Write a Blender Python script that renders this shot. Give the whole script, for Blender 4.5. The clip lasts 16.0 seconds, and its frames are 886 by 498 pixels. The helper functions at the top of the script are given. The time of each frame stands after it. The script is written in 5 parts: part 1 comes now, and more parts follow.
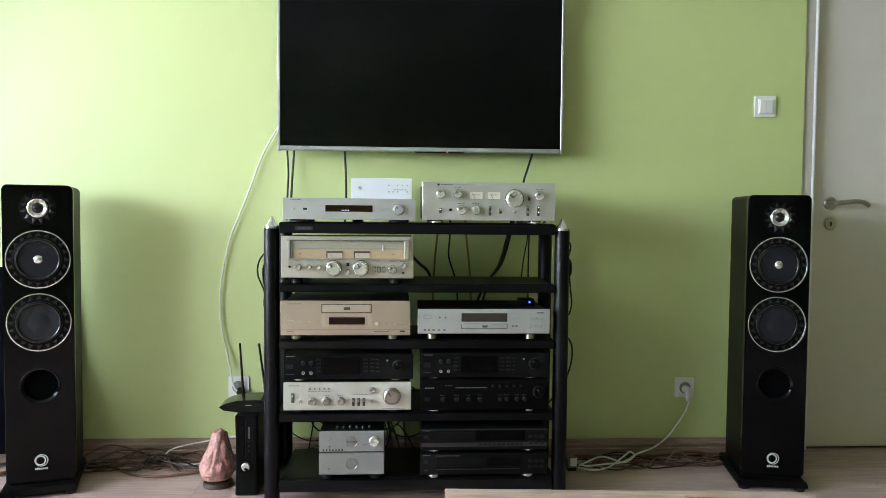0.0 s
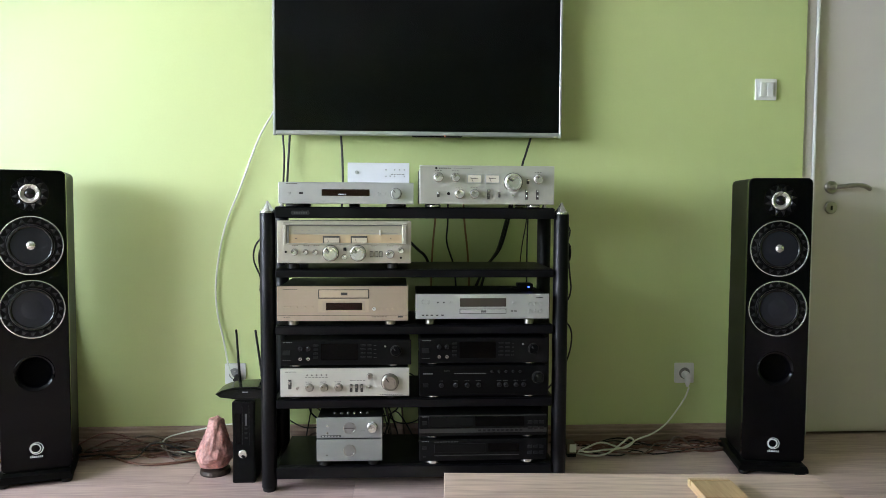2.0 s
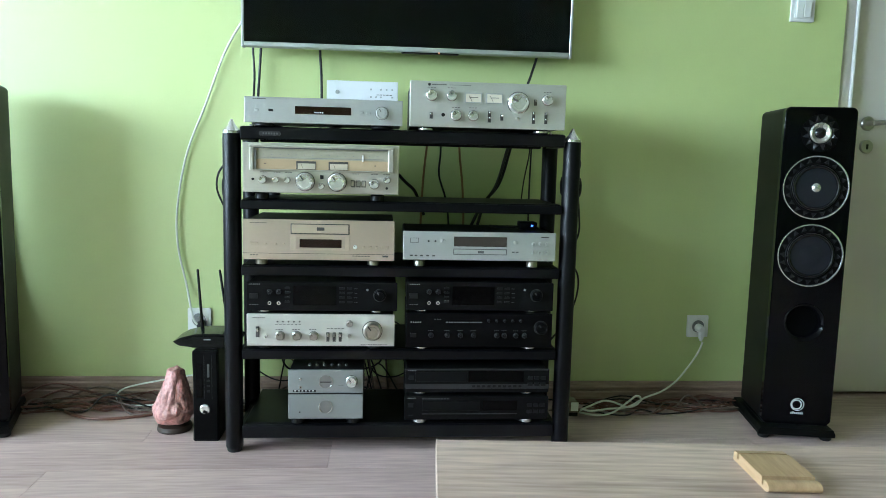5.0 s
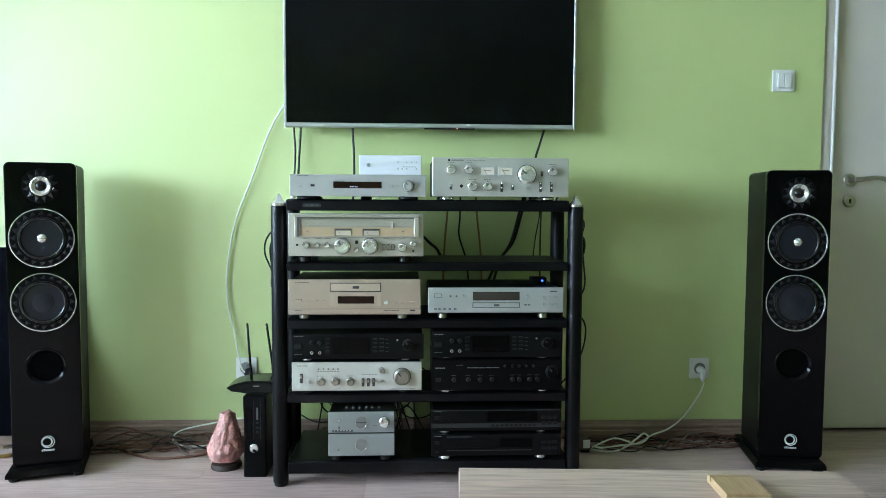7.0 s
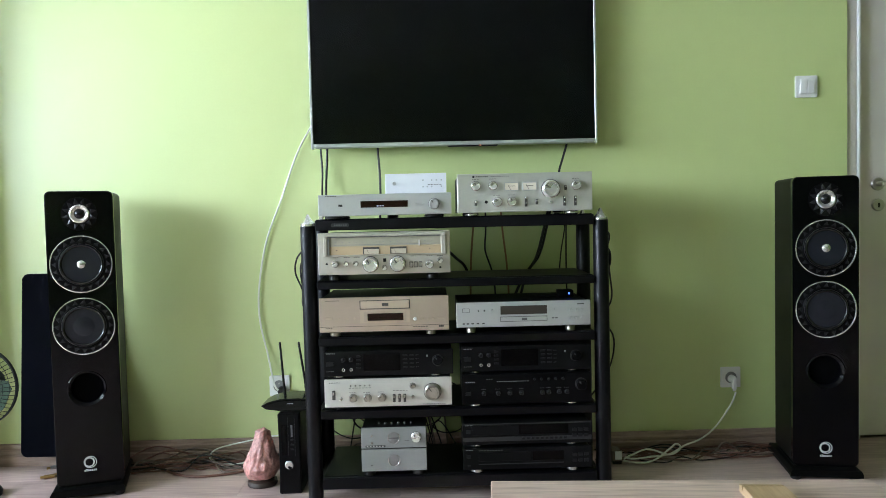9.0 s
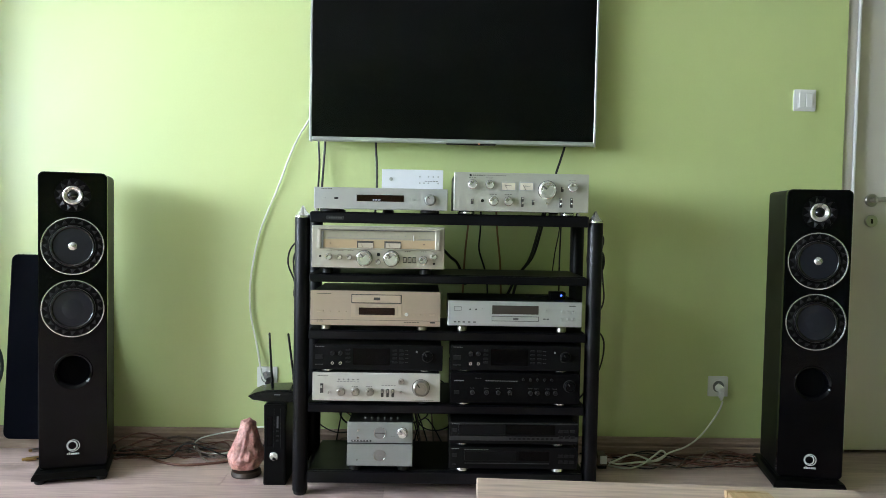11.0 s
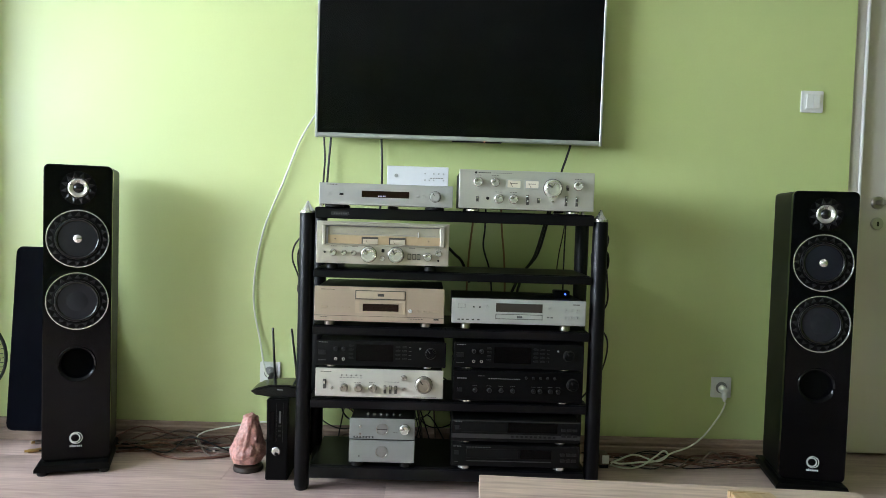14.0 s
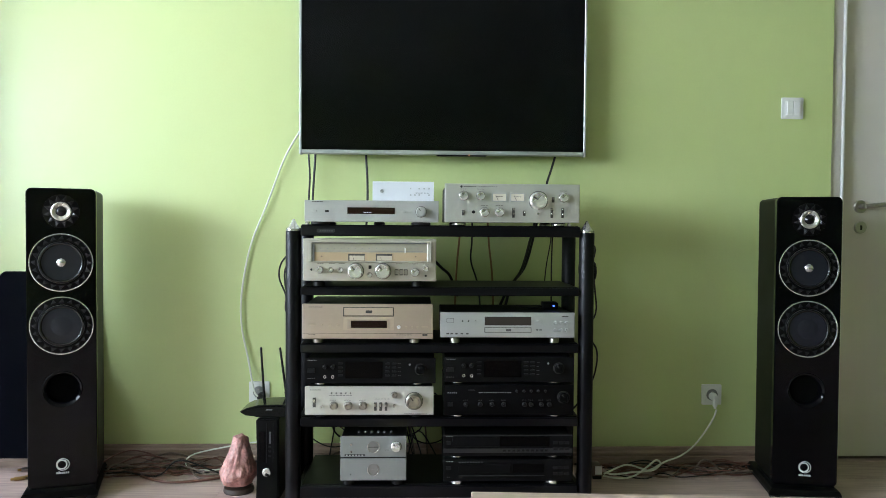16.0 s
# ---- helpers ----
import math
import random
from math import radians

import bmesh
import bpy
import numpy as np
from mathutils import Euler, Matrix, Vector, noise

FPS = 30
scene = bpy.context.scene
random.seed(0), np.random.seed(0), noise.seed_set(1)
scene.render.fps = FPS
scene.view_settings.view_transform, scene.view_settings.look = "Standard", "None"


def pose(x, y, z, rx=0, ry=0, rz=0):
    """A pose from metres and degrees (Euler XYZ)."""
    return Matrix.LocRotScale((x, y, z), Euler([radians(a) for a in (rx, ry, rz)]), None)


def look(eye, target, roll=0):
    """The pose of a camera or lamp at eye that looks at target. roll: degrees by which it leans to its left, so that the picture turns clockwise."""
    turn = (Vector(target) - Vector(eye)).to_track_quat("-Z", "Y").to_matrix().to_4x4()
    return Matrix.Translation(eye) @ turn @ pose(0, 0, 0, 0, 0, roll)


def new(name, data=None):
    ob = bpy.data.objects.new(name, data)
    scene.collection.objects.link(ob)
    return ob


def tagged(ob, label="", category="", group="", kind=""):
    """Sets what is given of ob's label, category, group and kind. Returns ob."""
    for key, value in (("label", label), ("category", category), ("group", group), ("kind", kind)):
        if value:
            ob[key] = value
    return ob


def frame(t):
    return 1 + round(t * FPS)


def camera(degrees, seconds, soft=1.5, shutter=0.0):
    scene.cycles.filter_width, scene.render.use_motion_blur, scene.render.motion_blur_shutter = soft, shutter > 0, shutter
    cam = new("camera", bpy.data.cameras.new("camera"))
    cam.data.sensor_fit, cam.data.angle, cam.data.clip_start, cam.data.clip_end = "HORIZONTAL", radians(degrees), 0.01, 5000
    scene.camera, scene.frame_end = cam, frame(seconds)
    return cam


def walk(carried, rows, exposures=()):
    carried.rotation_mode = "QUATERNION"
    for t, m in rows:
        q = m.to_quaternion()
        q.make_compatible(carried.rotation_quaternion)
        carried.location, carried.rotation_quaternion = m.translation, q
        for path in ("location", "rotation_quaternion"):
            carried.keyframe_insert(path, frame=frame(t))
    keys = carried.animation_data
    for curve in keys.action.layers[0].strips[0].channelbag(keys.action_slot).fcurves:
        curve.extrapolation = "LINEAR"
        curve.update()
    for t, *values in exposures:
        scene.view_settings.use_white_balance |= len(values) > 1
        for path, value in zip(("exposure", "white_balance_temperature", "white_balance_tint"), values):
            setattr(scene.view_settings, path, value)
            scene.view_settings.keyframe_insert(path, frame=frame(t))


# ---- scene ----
cam = camera(62.8, 16.0, soft=0.5)
PATH = [
    (0, (-0.082, 0.016, 0.94), (0.034, 2.01, 0.852), 0.5),
    (0.5, (-0.082, 0.016, 0.936), (0.044, 2.011, 0.876), 0.6),
    (1, (-0.083, 0.017, 0.938), (0.046, 2.011, 0.869), 0.8),
    (1.5, (-0.085, 0.02, 0.938), (0.047, 2.014, 0.857), 0.7),
    (2, (-0.082, 0.041, 0.918), (0.041, 2.034, 0.805), 0.3),
    (2.5, (-0.082, 0.102, 0.891), (0.058, 2.091, 0.733), 0.1),
    (3, (-0.07, 0.194, 0.869), (0.097, 2.177, 0.67), 0.5),
    (3.5, (-0.063, 0.276, 0.857), (0.137, 2.25, 0.605), 1.1),
    (4, (-0.067, 0.32, 0.844), (0.1135, 2.293, 0.566), 1.0),
    (4.2, (-0.078, 0.347, 0.836), (0.103, 2.322, 0.573), 1.1),
    (6.3, (-0.078, 0.222, 0.854), (0.029, 2.208, 0.637), 1.2),
    (6.5, (-0.091, 0.173, 0.879), (0.015, 2.16, 0.681), 0.8),
    (7, (-0.092, 0.067, 0.907), (0.006, 2.06, 0.783), 0.3),
    (7.5, (-0.094, 0.018, 0.915), (-0.033, 2.015, 0.829), -0.0),
    (8, (-0.096, 0.018, 0.921), (-0.052, 2.016, 0.841), -0.4),
    (8.5, (-0.096, 0.027, 0.914), (-0.057, 2.025, 0.841), -0.7),
    (8.7, (-0.092, 0.032, 0.918), (-0.065, 2.03, 0.835), -1.4),
    (10.8, (-0.108, 0.037, 0.908), (-0.076, 2.034, 0.814), 0.9),
    (11, (-0.1, 0.036, 0.902), (-0.053, 2.034, 0.82), 1.1),
    (11.5, (-0.104, 0.037, 0.896), (-0.059, 2.035, 0.819), 1.3),
    (12, (-0.106, 0.039, 0.899), (-0.061, 2.037, 0.818), 1.5),
    (12.5, (-0.105, 0.038, 0.903), (-0.059, 2.035, 0.821), 1.6),
    (13, (-0.104, 0.036, 0.897), (-0.061, 2.034, 0.819), 1.6),
    (13.5, (-0.105, 0.039, 0.902), (-0.059, 2.036, 0.82), 1.7),
    (14, (-0.105, 0.038, 0.897), (-0.066, 2.035, 0.811), 1.8),
    (14.5, (-0.101, 0.036, 0.9), (-0.059, 2.034, 0.817), 1.4),
    (15, (-0.099, 0.039, 0.899), (-0.046, 2.037, 0.823), 0.7),
    (15.5, (-0.093, 0.042, 0.907), (-0.019, 2.04, 0.857), -0.0),
    (16, (-0.099, 0.042, 0.906), (-0.03, 2.04, 0.853), 0.4),
]
EXPOSURES = [  # seconds, stops, kelvin, tint
    (0, 0.0, 6250, 16), (2, 0.0, 6250, 17), (3, 0.08, 6100, 17), (4, 0.16, 5750, 8), (6.5, 0.12, 5500, 3), (7, 0.05, 5500, 6),
    (7.5, 0.0, 5550, 8), (8.5, -0.03, 5850, 13), (11, -0.03, 6150, 13), (12.5, -0.03, 6250, 14), (15, -0.03, 6150, 13), (16, -0.03, 6050, 13),
]
walk(cam, [(t, look(eye, target, roll)) for t, eye, target, roll in PATH], EXPOSURES)

# ---- world and large lights ----
wd = bpy.data.worlds.new("sky")
scene.world = wd
wd.use_nodes = True
wnt = wd.node_tree
sky = wnt.nodes.new("ShaderNodeTexSky")
sky.sky_type = "NISHITA"
sky.sun_disc = False
sky.sun_elevation = radians(35)
sky.sun_rotation = radians(120)
wnt.links.new(sky.outputs[0], wnt.nodes["Background"].inputs[0])
wnt.nodes["Background"].inputs[1].default_value = 0.08

WIN_Y0, WIN_Y1, WIN_Z0, WIN_Z1 = -1.9, 2.35, 1.02, 2.40
SOUTH, NORTH, WEST, EAST, CEIL = -2.6, 2.82, -4.4, 2.9, 2.55
WALL_T = 0.2
WIN_Y, WIN_Z = (WIN_Y0 + WIN_Y1) / 2, (WIN_Z0 + WIN_Z1) / 2


def area(name, m, sx, sy, power, colour):
    d = bpy.data.lights.new(name, "AREA")
    d.shape, d.size, d.size_y, d.energy, d.color = "RECTANGLE", sx, sy, power, colour
    ob = new(name, d)
    ob.matrix_world = m
    return ob


# daylight through the window in the side wall
area("window_daylight", look((WEST - 0.15, WIN_Y, WIN_Z), (0, WIN_Y, WIN_Z)), WIN_Y1 - WIN_Y0 - 0.1, WIN_Z1 - WIN_Z0 - 0.1, 310, (0.81, 0.93, 1.0))


# ---- materials ----
def material(name, colour, rough=0.5, metal=0.0, coat=0.0, vary=0.08, scale=6.0, stretch=(1, 1, 1), fine=0.0, fine_scale=200.0,
             bump=0.0, spec=0.5, per_object=0.0, emit=0.0, rough_vary=0.08, coords="Object"):
    """A procedural surface: broad and fine tone variation, roughness variation, fine relief."""
    m = bpy.data.materials.new(name)
    m.use_nodes = True
    nt = m.node_tree
    b = nt.nodes["Principled BSDF"]
    b.inputs["Metallic"].default_value = metal
    b.inputs["Roughness"].default_value = rough
    b.inputs["Specular IOR Level"].default_value = spec
    b.inputs["Coat Weight"].default_value = coat
    b.inputs["Coat Roughness"].default_value = 0.06
    tc = nt.nodes.new("ShaderNodeTexCoord")
    mp = nt.nodes.new("ShaderNodeMapping")
    mp.inputs["Scale"].default_value = stretch
    nt.links.new(tc.outputs[coords], mp.inputs[0])
    n1 = nt.nodes.new("ShaderNodeTexNoise")
    n1.inputs["Scale"].default_value = scale
    n1.inputs["Detail"].default_value = 4
    n2 = nt.nodes.new("ShaderNodeTexNoise")
    n2.inputs["Scale"].default_value = fine_scale
    n2.inputs["Detail"].default_value = 2
    for n in (n1, n2):
        nt.links.new(mp.outputs[0], n.inputs["Vector"])
    mix = nt.nodes.new("ShaderNodeMix")
    mix.data_type = "RGBA"
    lo = tuple(c * (1 - vary) for c in colour)
    hi = tuple(min(1.0, c * (1 + vary)) for c in colour)
    mix.inputs[6].default_value, mix.inputs[7].default_value = (*lo, 1), (*hi, 1)
    nt.links.new(n1.outputs[0], mix.inputs[0])
    out = mix.outputs[2]
    if fine:
        hs = nt.nodes.new("ShaderNodeHueSaturation")
        mr = nt.nodes.new("ShaderNodeMapRange")
        mr.inputs[1].default_value, mr.inputs[2].default_value = 0.3, 0.7
        mr.inputs[3].default_value, mr.inputs[4].default_value = 1 - fine, 1 + fine
        nt.links.new(n2.outputs[0], mr.inputs[0])
        nt.links.new(mr.outputs[0], hs.inputs["Value"])
        nt.links.new(out, hs.inputs["Color"])
        out = hs.outputs[0]
    if per_object:
        oi = nt.nodes.new("ShaderNodeObjectInfo")
        mr = nt.nodes.new("ShaderNodeMapRange")
        mr.inputs[3].default_value, mr.inputs[4].default_value = 1 - per_object, 1 + per_object
        hs = nt.nodes.new("ShaderNodeHueSaturation")
        nt.links.new(oi.outputs["Random"], mr.inputs[0])
        nt.links.new(mr.outputs[0], hs.inputs["Value"])
        nt.links.new(out, hs.inputs["Color"])
        out = hs.outputs[0]
    nt.links.new(out, b.inputs["Base Color"])
    rr = nt.nodes.new("ShaderNodeMapRange")
    rr.inputs[3].default_value, rr.inputs[4].default_value = max(0.02, rough - rough_vary), min(1, rough + rough_vary)
    nt.links.new(n1.outputs[0], rr.inputs[0])
    nt.links.new(rr.outputs[0], b.inputs["Roughness"])
    if bump:
        bp = nt.nodes.new("ShaderNodeBump")
        bp.inputs["Strength"].default_value = bump
        bp.inputs["Distance"].default_value = 0.002
        nt.links.new(n2.outputs[0], bp.inputs["Height"])
        nt.links.new(bp.outputs[0], b.inputs["Normal"])
    if emit:
        b.inputs["Emission Color"].default_value = (*colour, 1)
        b.inputs["Emission Strength"].default_value = emit
    return m


def wood(name, dark, light, along="x", ring=9.0, rough=0.45, per_object=0.06, bump=0.12):
    """Wood or wood-print laminate, its grain running along one axis of the object."""
    m = bpy.data.materials.new(name)
    m.use_nodes = True
    nt = m.node_tree
    b = nt.nodes["Principled BSDF"]
    b.inputs["Roughness"].default_value = rough
    tc = nt.nodes.new("ShaderNodeTexCoord")
    oi = nt.nodes.new("ShaderNodeObjectInfo")
    mp = nt.nodes.new("ShaderNodeMapping")
    mp.inputs["Scale"].default_value = {"x": (0.55, 6, 6), "y": (6, 0.55, 6), "z": (6, 6, 0.55)}[along]
    off = nt.nodes.new("ShaderNodeVectorMath")
    off.operation = "MULTIPLY_ADD"
    off.inputs[1].default_value = (1, 1, 1)
    cb = nt.nodes.new("ShaderNodeCombineXYZ")
    sc = nt.nodes.new("ShaderNodeMath")
    sc.operation = "MULTIPLY"
    sc.inputs[1].default_value = 37.0
    nt.links.new(oi.outputs["Random"], sc.inputs[0])
    for i in range(3):
        nt.links.new(sc.outputs[0], cb.inputs[i])
    nt.links.new(tc.outputs["Object"], off.inputs[0])
    nt.links.new(cb.outputs[0], off.inputs[2])
    nt.links.new(off.outputs[0], mp.inputs[0])
    n1 = nt.nodes.new("ShaderNodeTexNoise")
    n1.inputs["Scale"].default_value = ring / 6
    n1.inputs["Detail"].default_value = 5
    n1.inputs["Distortion"].default_value = 0.6
    n2 = nt.nodes.new("ShaderNodeTexNoise")
    n2.inputs["Scale"].default_value = ring * 3
    n2.inputs["Detail"].default_value = 3
    for n in (n1, n2):
        nt.links.new(mp.outputs[0], n.inputs["Vector"])
    ad = nt.nodes.new("ShaderNodeMath")
    ad.operation = "MULTIPLY_ADD"
    ad.inputs[1].default_value = 0.45
    nt.links.new(n2.outputs[0], ad.inputs[0])
    sc2 = nt.nodes.new("ShaderNodeMath")
    sc2.operation = "MULTIPLY"
    sc2.inputs[1].default_value = 0.6
    nt.links.new(n1.outputs[0], sc2.inputs[0])
    nt.links.new(sc2.outputs[0], ad.inputs[2])
    cr = nt.nodes.new("ShaderNodeValToRGB")
    cr.color_ramp.elements[0].position, cr.color_ramp.elements[1].position = 0.36, 0.66
    cr.color_ramp.elements[0].color, cr.color_ramp.elements[1].color = (*dark, 1), (*light, 1)
    nt.links.new(ad.outputs[0], cr.inputs[0])
    hs = nt.nodes.new("ShaderNodeHueSaturation")
    mr = nt.nodes.new("ShaderNodeMapRange")
    mr.inputs[3].default_value, mr.inputs[4].default_value = 1 - per_object, 1 + per_object
    nt.links.new(oi.outputs["Random"], mr.inputs[0])
    nt.links.new(mr.outputs[0], hs.inputs["Value"])
    nt.links.new(cr.outputs[0], hs.inputs["Color"])
    nt.links.new(hs.outputs[0], b.inputs["Base Color"])
    bp = nt.nodes.new("ShaderNodeBump")
    bp.inputs["Strength"].default_value = bump
    bp.inputs["Distance"].default_value = 0.001
    nt.links.new(n2.outputs[0], bp.inputs["Height"])
    nt.links.new(bp.outputs[0], b.inputs["Normal"])
    return m


def glass(name, tint=(1, 1, 1), rough=0.02):
    m = bpy.data.materials.new(name)
    m.use_nodes = True
    b = m.node_tree.nodes["Principled BSDF"]
    b.inputs["Base Color"].default_value = (*tint, 1)
    b.inputs["Transmission Weight"].default_value = 1.0
    b.inputs["Roughness"].default_value = rough
    b.inputs["IOR"].default_value = 1.45
    return m


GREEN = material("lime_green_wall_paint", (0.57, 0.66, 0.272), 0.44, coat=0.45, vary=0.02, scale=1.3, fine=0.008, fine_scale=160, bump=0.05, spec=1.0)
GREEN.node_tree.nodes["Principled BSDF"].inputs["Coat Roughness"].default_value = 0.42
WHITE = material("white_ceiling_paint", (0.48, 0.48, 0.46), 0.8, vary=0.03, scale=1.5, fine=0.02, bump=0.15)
# wall green darkened for the unseen walls, keeps bounced light low and green
BOUNCEGREEN = material("green_wall_low_bounce", (0.135, 0.165, 0.045), 0.8, vary=0.03, scale=1.5, fine=0.02, bump=0.15)
DOORWHITE = material("white_door_laminate", (0.73, 0.675, 0.62), 0.42, vary=0.02, scale=2, bump=0.03)
FLOORBASE = material("dark_joint", (0.42, 0.32, 0.29), 0.8)
PLANK = wood("pinkish_laminate_plank", (0.34, 0.235, 0.215), (0.60, 0.45, 0.41), "x", 5, 0.40, 0.05)
SKIRT = wood("laminate_skirting", (0.25, 0.165, 0.125), (0.40, 0.29, 0.23), "x", 9, 0.45, 0.03)
TABLEWOOD = wood("pale_oak_laminate", (0.31, 0.215, 0.175), (0.70, 0.53, 0.445), "x", 5, 0.45, 0.0)
PINE = wood("varnished_pine", (0.36, 0.225, 0.12), (0.54, 0.365, 0.21), "y", 8, 0.4, 0.02)
RACKBLACK = material("black_powder_coat", (0.003, 0.003, 0.0045), 0.38, vary=0.15, fine=0.12, fine_scale=700, bump=0.1, spec=0.22)
SHELFBLACK = material("black_shelf_board", (0.003, 0.003, 0.0035), 0.38, vary=0.2, fine=0.1, fine_scale=300, bump=0.05, spec=0.14)
SILVER = material("brushed_silver_aluminium", (0.56, 0.56, 0.51), 0.42, 0.5, vary=0.03, scale=3, fine=0.04, fine_scale=60, stretch=(1, 1, 30), bump=0.03)
SILVERCOOL = material("satin_silver_aluminium", (0.5, 0.51, 0.5), 0.42, 0.5, vary=0.03, scale=3, fine=0.03, fine_scale=60, stretch=(1, 1, 30), bump=0.03)
WARMSILVER = material("warm_silver_aluminium", (0.6, 0.59, 0.54), 0.42, 0.45, vary=0.03, scale=3, fine=0.03, fine_scale=60, stretch=(1, 1, 30), bump=0.03)
AGEDSILVER = material("aged_silver_aluminium", (0.51, 0.48, 0.41), 0.42, 0.5, vary=0.03, scale=3, fine=0.03, fine_scale=60, stretch=(1, 1, 30), bump=0.03)
GOLD = material("champagne_gold_aluminium", (0.58, 0.475, 0.385), 0.36, 0.7, vary=0.03, scale=3, fine=0.03, fine_scale=60, stretch=(1, 1, 30), bump=0.03)
GOLDLIGHT = material("pale_gold_aluminium", (0.62, 0.51, 0.40), 0.35, 0.5, vary=0.03)
MINISILVER = material("grey_satin_aluminium", (0.3, 0.31, 0.305), 0.42, 0.5, vary=0.03, scale=3, fine=0.03, fine_scale=60, stretch=(1, 1, 30), bump=0.03)
BANDGREY = material("dark_grey_trim", (0.022, 0.022, 0.023), 0.4, vary=0.08)
WHITEMETAL = material("white_lacquered_metal", (0.80, 0.81, 0.84), 0.4, 0.0, vary=0.02, bump=0.03)
KNOBSILVER = material("spun_silver_knob", (0.86, 0.85, 0.81), 0.26, 0.75, vary=0.03, fine=0.04, fine_scale=120)
CHROME = material("polished_chrome", (0.82, 0.81, 0.78), 0.22, 0.75, vary=0.03)
STEEL = material("satin_steel", (0.50, 0.47, 0.43), 0.3, 1.0, vary=0.06, fine=0.05)
BLACKMETAL = material("black_painted_steel", (0.0045, 0.0045, 0.005), 0.45, vary=0.12, fine=0.15, fine_scale=500, bump=0.1, spec=0.12)
BLACKFACE = material("black_satin_face", (0.0025, 0.0025, 0.003), 0.36, vary=0.12, fine=0.08, fine_scale=80, stretch=(1, 1, 12), bump=0.02, spec=0.12)
GREYFACE = material("charcoal_face", (0.005, 0.005, 0.0054), 0.4, vary=0.1, fine=0.08, fine_scale=80, stretch=(1, 1, 12), spec=0.12)
DARKBTN = material("dark_grey_button", (0.007, 0.007, 0.0078), 0.45, vary=0.1, spec=0.3)
SCREEN = material("black_tv_screen", (0.0022, 0.0026, 0.0024), 0.14, vary=0.05, rough_vary=0.02, spec=0.12)
DISPLAY = material("smoked_display_window", (0.0015, 0.0015, 0.0016), 0.12, vary=0.1, spec=0.12)
DISPBROWN = material("brown_display_window", (0.05, 0.04, 0.034), 0.2, vary=0.1)
DISPRED = material("dark_red_display_window", (0.016, 0.004, 0.0035), 0.15, vary=0.1)
LACQUER = material("black_piano_lacquer", (0.0014, 0.0015, 0.0023), 0.09, vary=0.2, rough_vary=0.03, spec=0.18)
SATINBLACK = material("satin_black_vinyl", (0.0022, 0.0024, 0.0024), 0.42, vary=0.15, fine=0.1, fine_scale=400, bump=0.05, spec=0.12)
CONE = material("black_paper_cone", (0.013, 0.014, 0.021), 0.3, vary=0.15, fine=0.15, fine_scale=300, bump=0.1, spec=0.4)
RUBBER = material("black_rubber", (0.003, 0.003, 0.003), 0.42, vary=0.15, fine=0.1, spec=0.4)
SURROUND = material("satin_rubber_surround", (0.005, 0.005, 0.0065), 0.24, vary=0.1, spec=0.6)
FACET = material("faceted_grey_plastic", (0.010, 0.010, 0.012), 0.28, vary=0.1, spec=0.42)
TWEETRING = material("champagne_metal_ring", (0.66, 0.64, 0.59), 0.28, 0.7, vary=0.05)
PALEPRINT = material("pale_print", (0.62, 0.62, 0.60), 0.6, vary=0.04)
GREYPRINT = material("grey_print", (0.1, 0.1, 0.1), 0.6, vary=0.06)
MIDPRINT = material("dim_grey_print", (0.25, 0.25, 0.25), 0.6, vary=0.06)
DARKPRINT = material("dark_print", (0.06, 0.055, 0.05), 0.6, vary=0.06)
DIALGLASS = material("beige_tuning_dial", (0.36, 0.34, 0.26), 0.3, vary=0.06, coat=0.4)
DIALORANGE = material("amber_tuning_dial", (0.48, 0.36, 0.22), 0.3, vary=0.06, coat=0.4)
METERFACE = material("cream_meter_face", (0.80, 0.74, 0.62), 0.4, vary=0.03, coat=0.3)
METERDIM = material("beige_meter_face", (0.52, 0.46, 0.35), 0.4, vary=0.03, coat=0.3)
MIDSILVER = material("dull_silver_badge", (0.25, 0.245, 0.24), 0.3, 0.6, vary=0.05)
LEDBLUE = material("blue_led", (0.05, 0.12, 1.0), 0.4, emit=4.0)
LEDRED = material("standby_led", (1.0, 0.35, 0.2), 0.4, emit=1.2)
LEDWHITE = material("white_display_glow", (0.55, 0.62, 0.75), 0.4, emit=0.25)
PLASTICWHITE = material("white_plastic", (0.84, 0.84, 0.82), 0.35, vary=0.02)
CABLEWHITE = material("white_cable_sheath", (0.82, 0.83, 0.76), 0.45, vary=0.05)
CABLEBLACK = material("black_cable_sheath", (0.003, 0.003, 0.003), 0.45, vary=0.1)
CABLEBROWN = material("copper_red_cable_sheath", (0.16, 0.066, 0.045), 0.4, vary=0.12, scale=20)
CABLEGREY = material("beige_cable_sheath", (0.16, 0.115, 0.09), 0.45, vary=0.1, scale=20)
CABLETAN = material("tan_cable_sheath", (0.33, 0.19, 0.07), 0.45, vary=0.1)
# near-black that paints the darkness deep inside the bass port
THROAT = material("port_depth_black", (0.002, 0.002, 0.002), 0.9, spec=0.05)
BRASS = material("brass_contact", (0.55, 0.36, 0.14), 0.3, 1.0, vary=0.05)
SALT = material("pink_salt_rock", (0.47, 0.235, 0.21), 0.5, vary=0.7, scale=38, fine=0.22, fine_scale=110, bump=0.8)
SALT.node_tree.nodes["Principled BSDF"].inputs["Subsurface Weight"].default_value = 0.25
SALT.node_tree.nodes["Principled BSDF"].inputs["Subsurface Radius"].default_value = (0.02, 0.008, 0.006)
DARKWOOD = wood("dark_stained_wood", (0.02, 0.012, 0.009), (0.05, 0.03, 0.02), "x", 12, 0.5, 0.0)
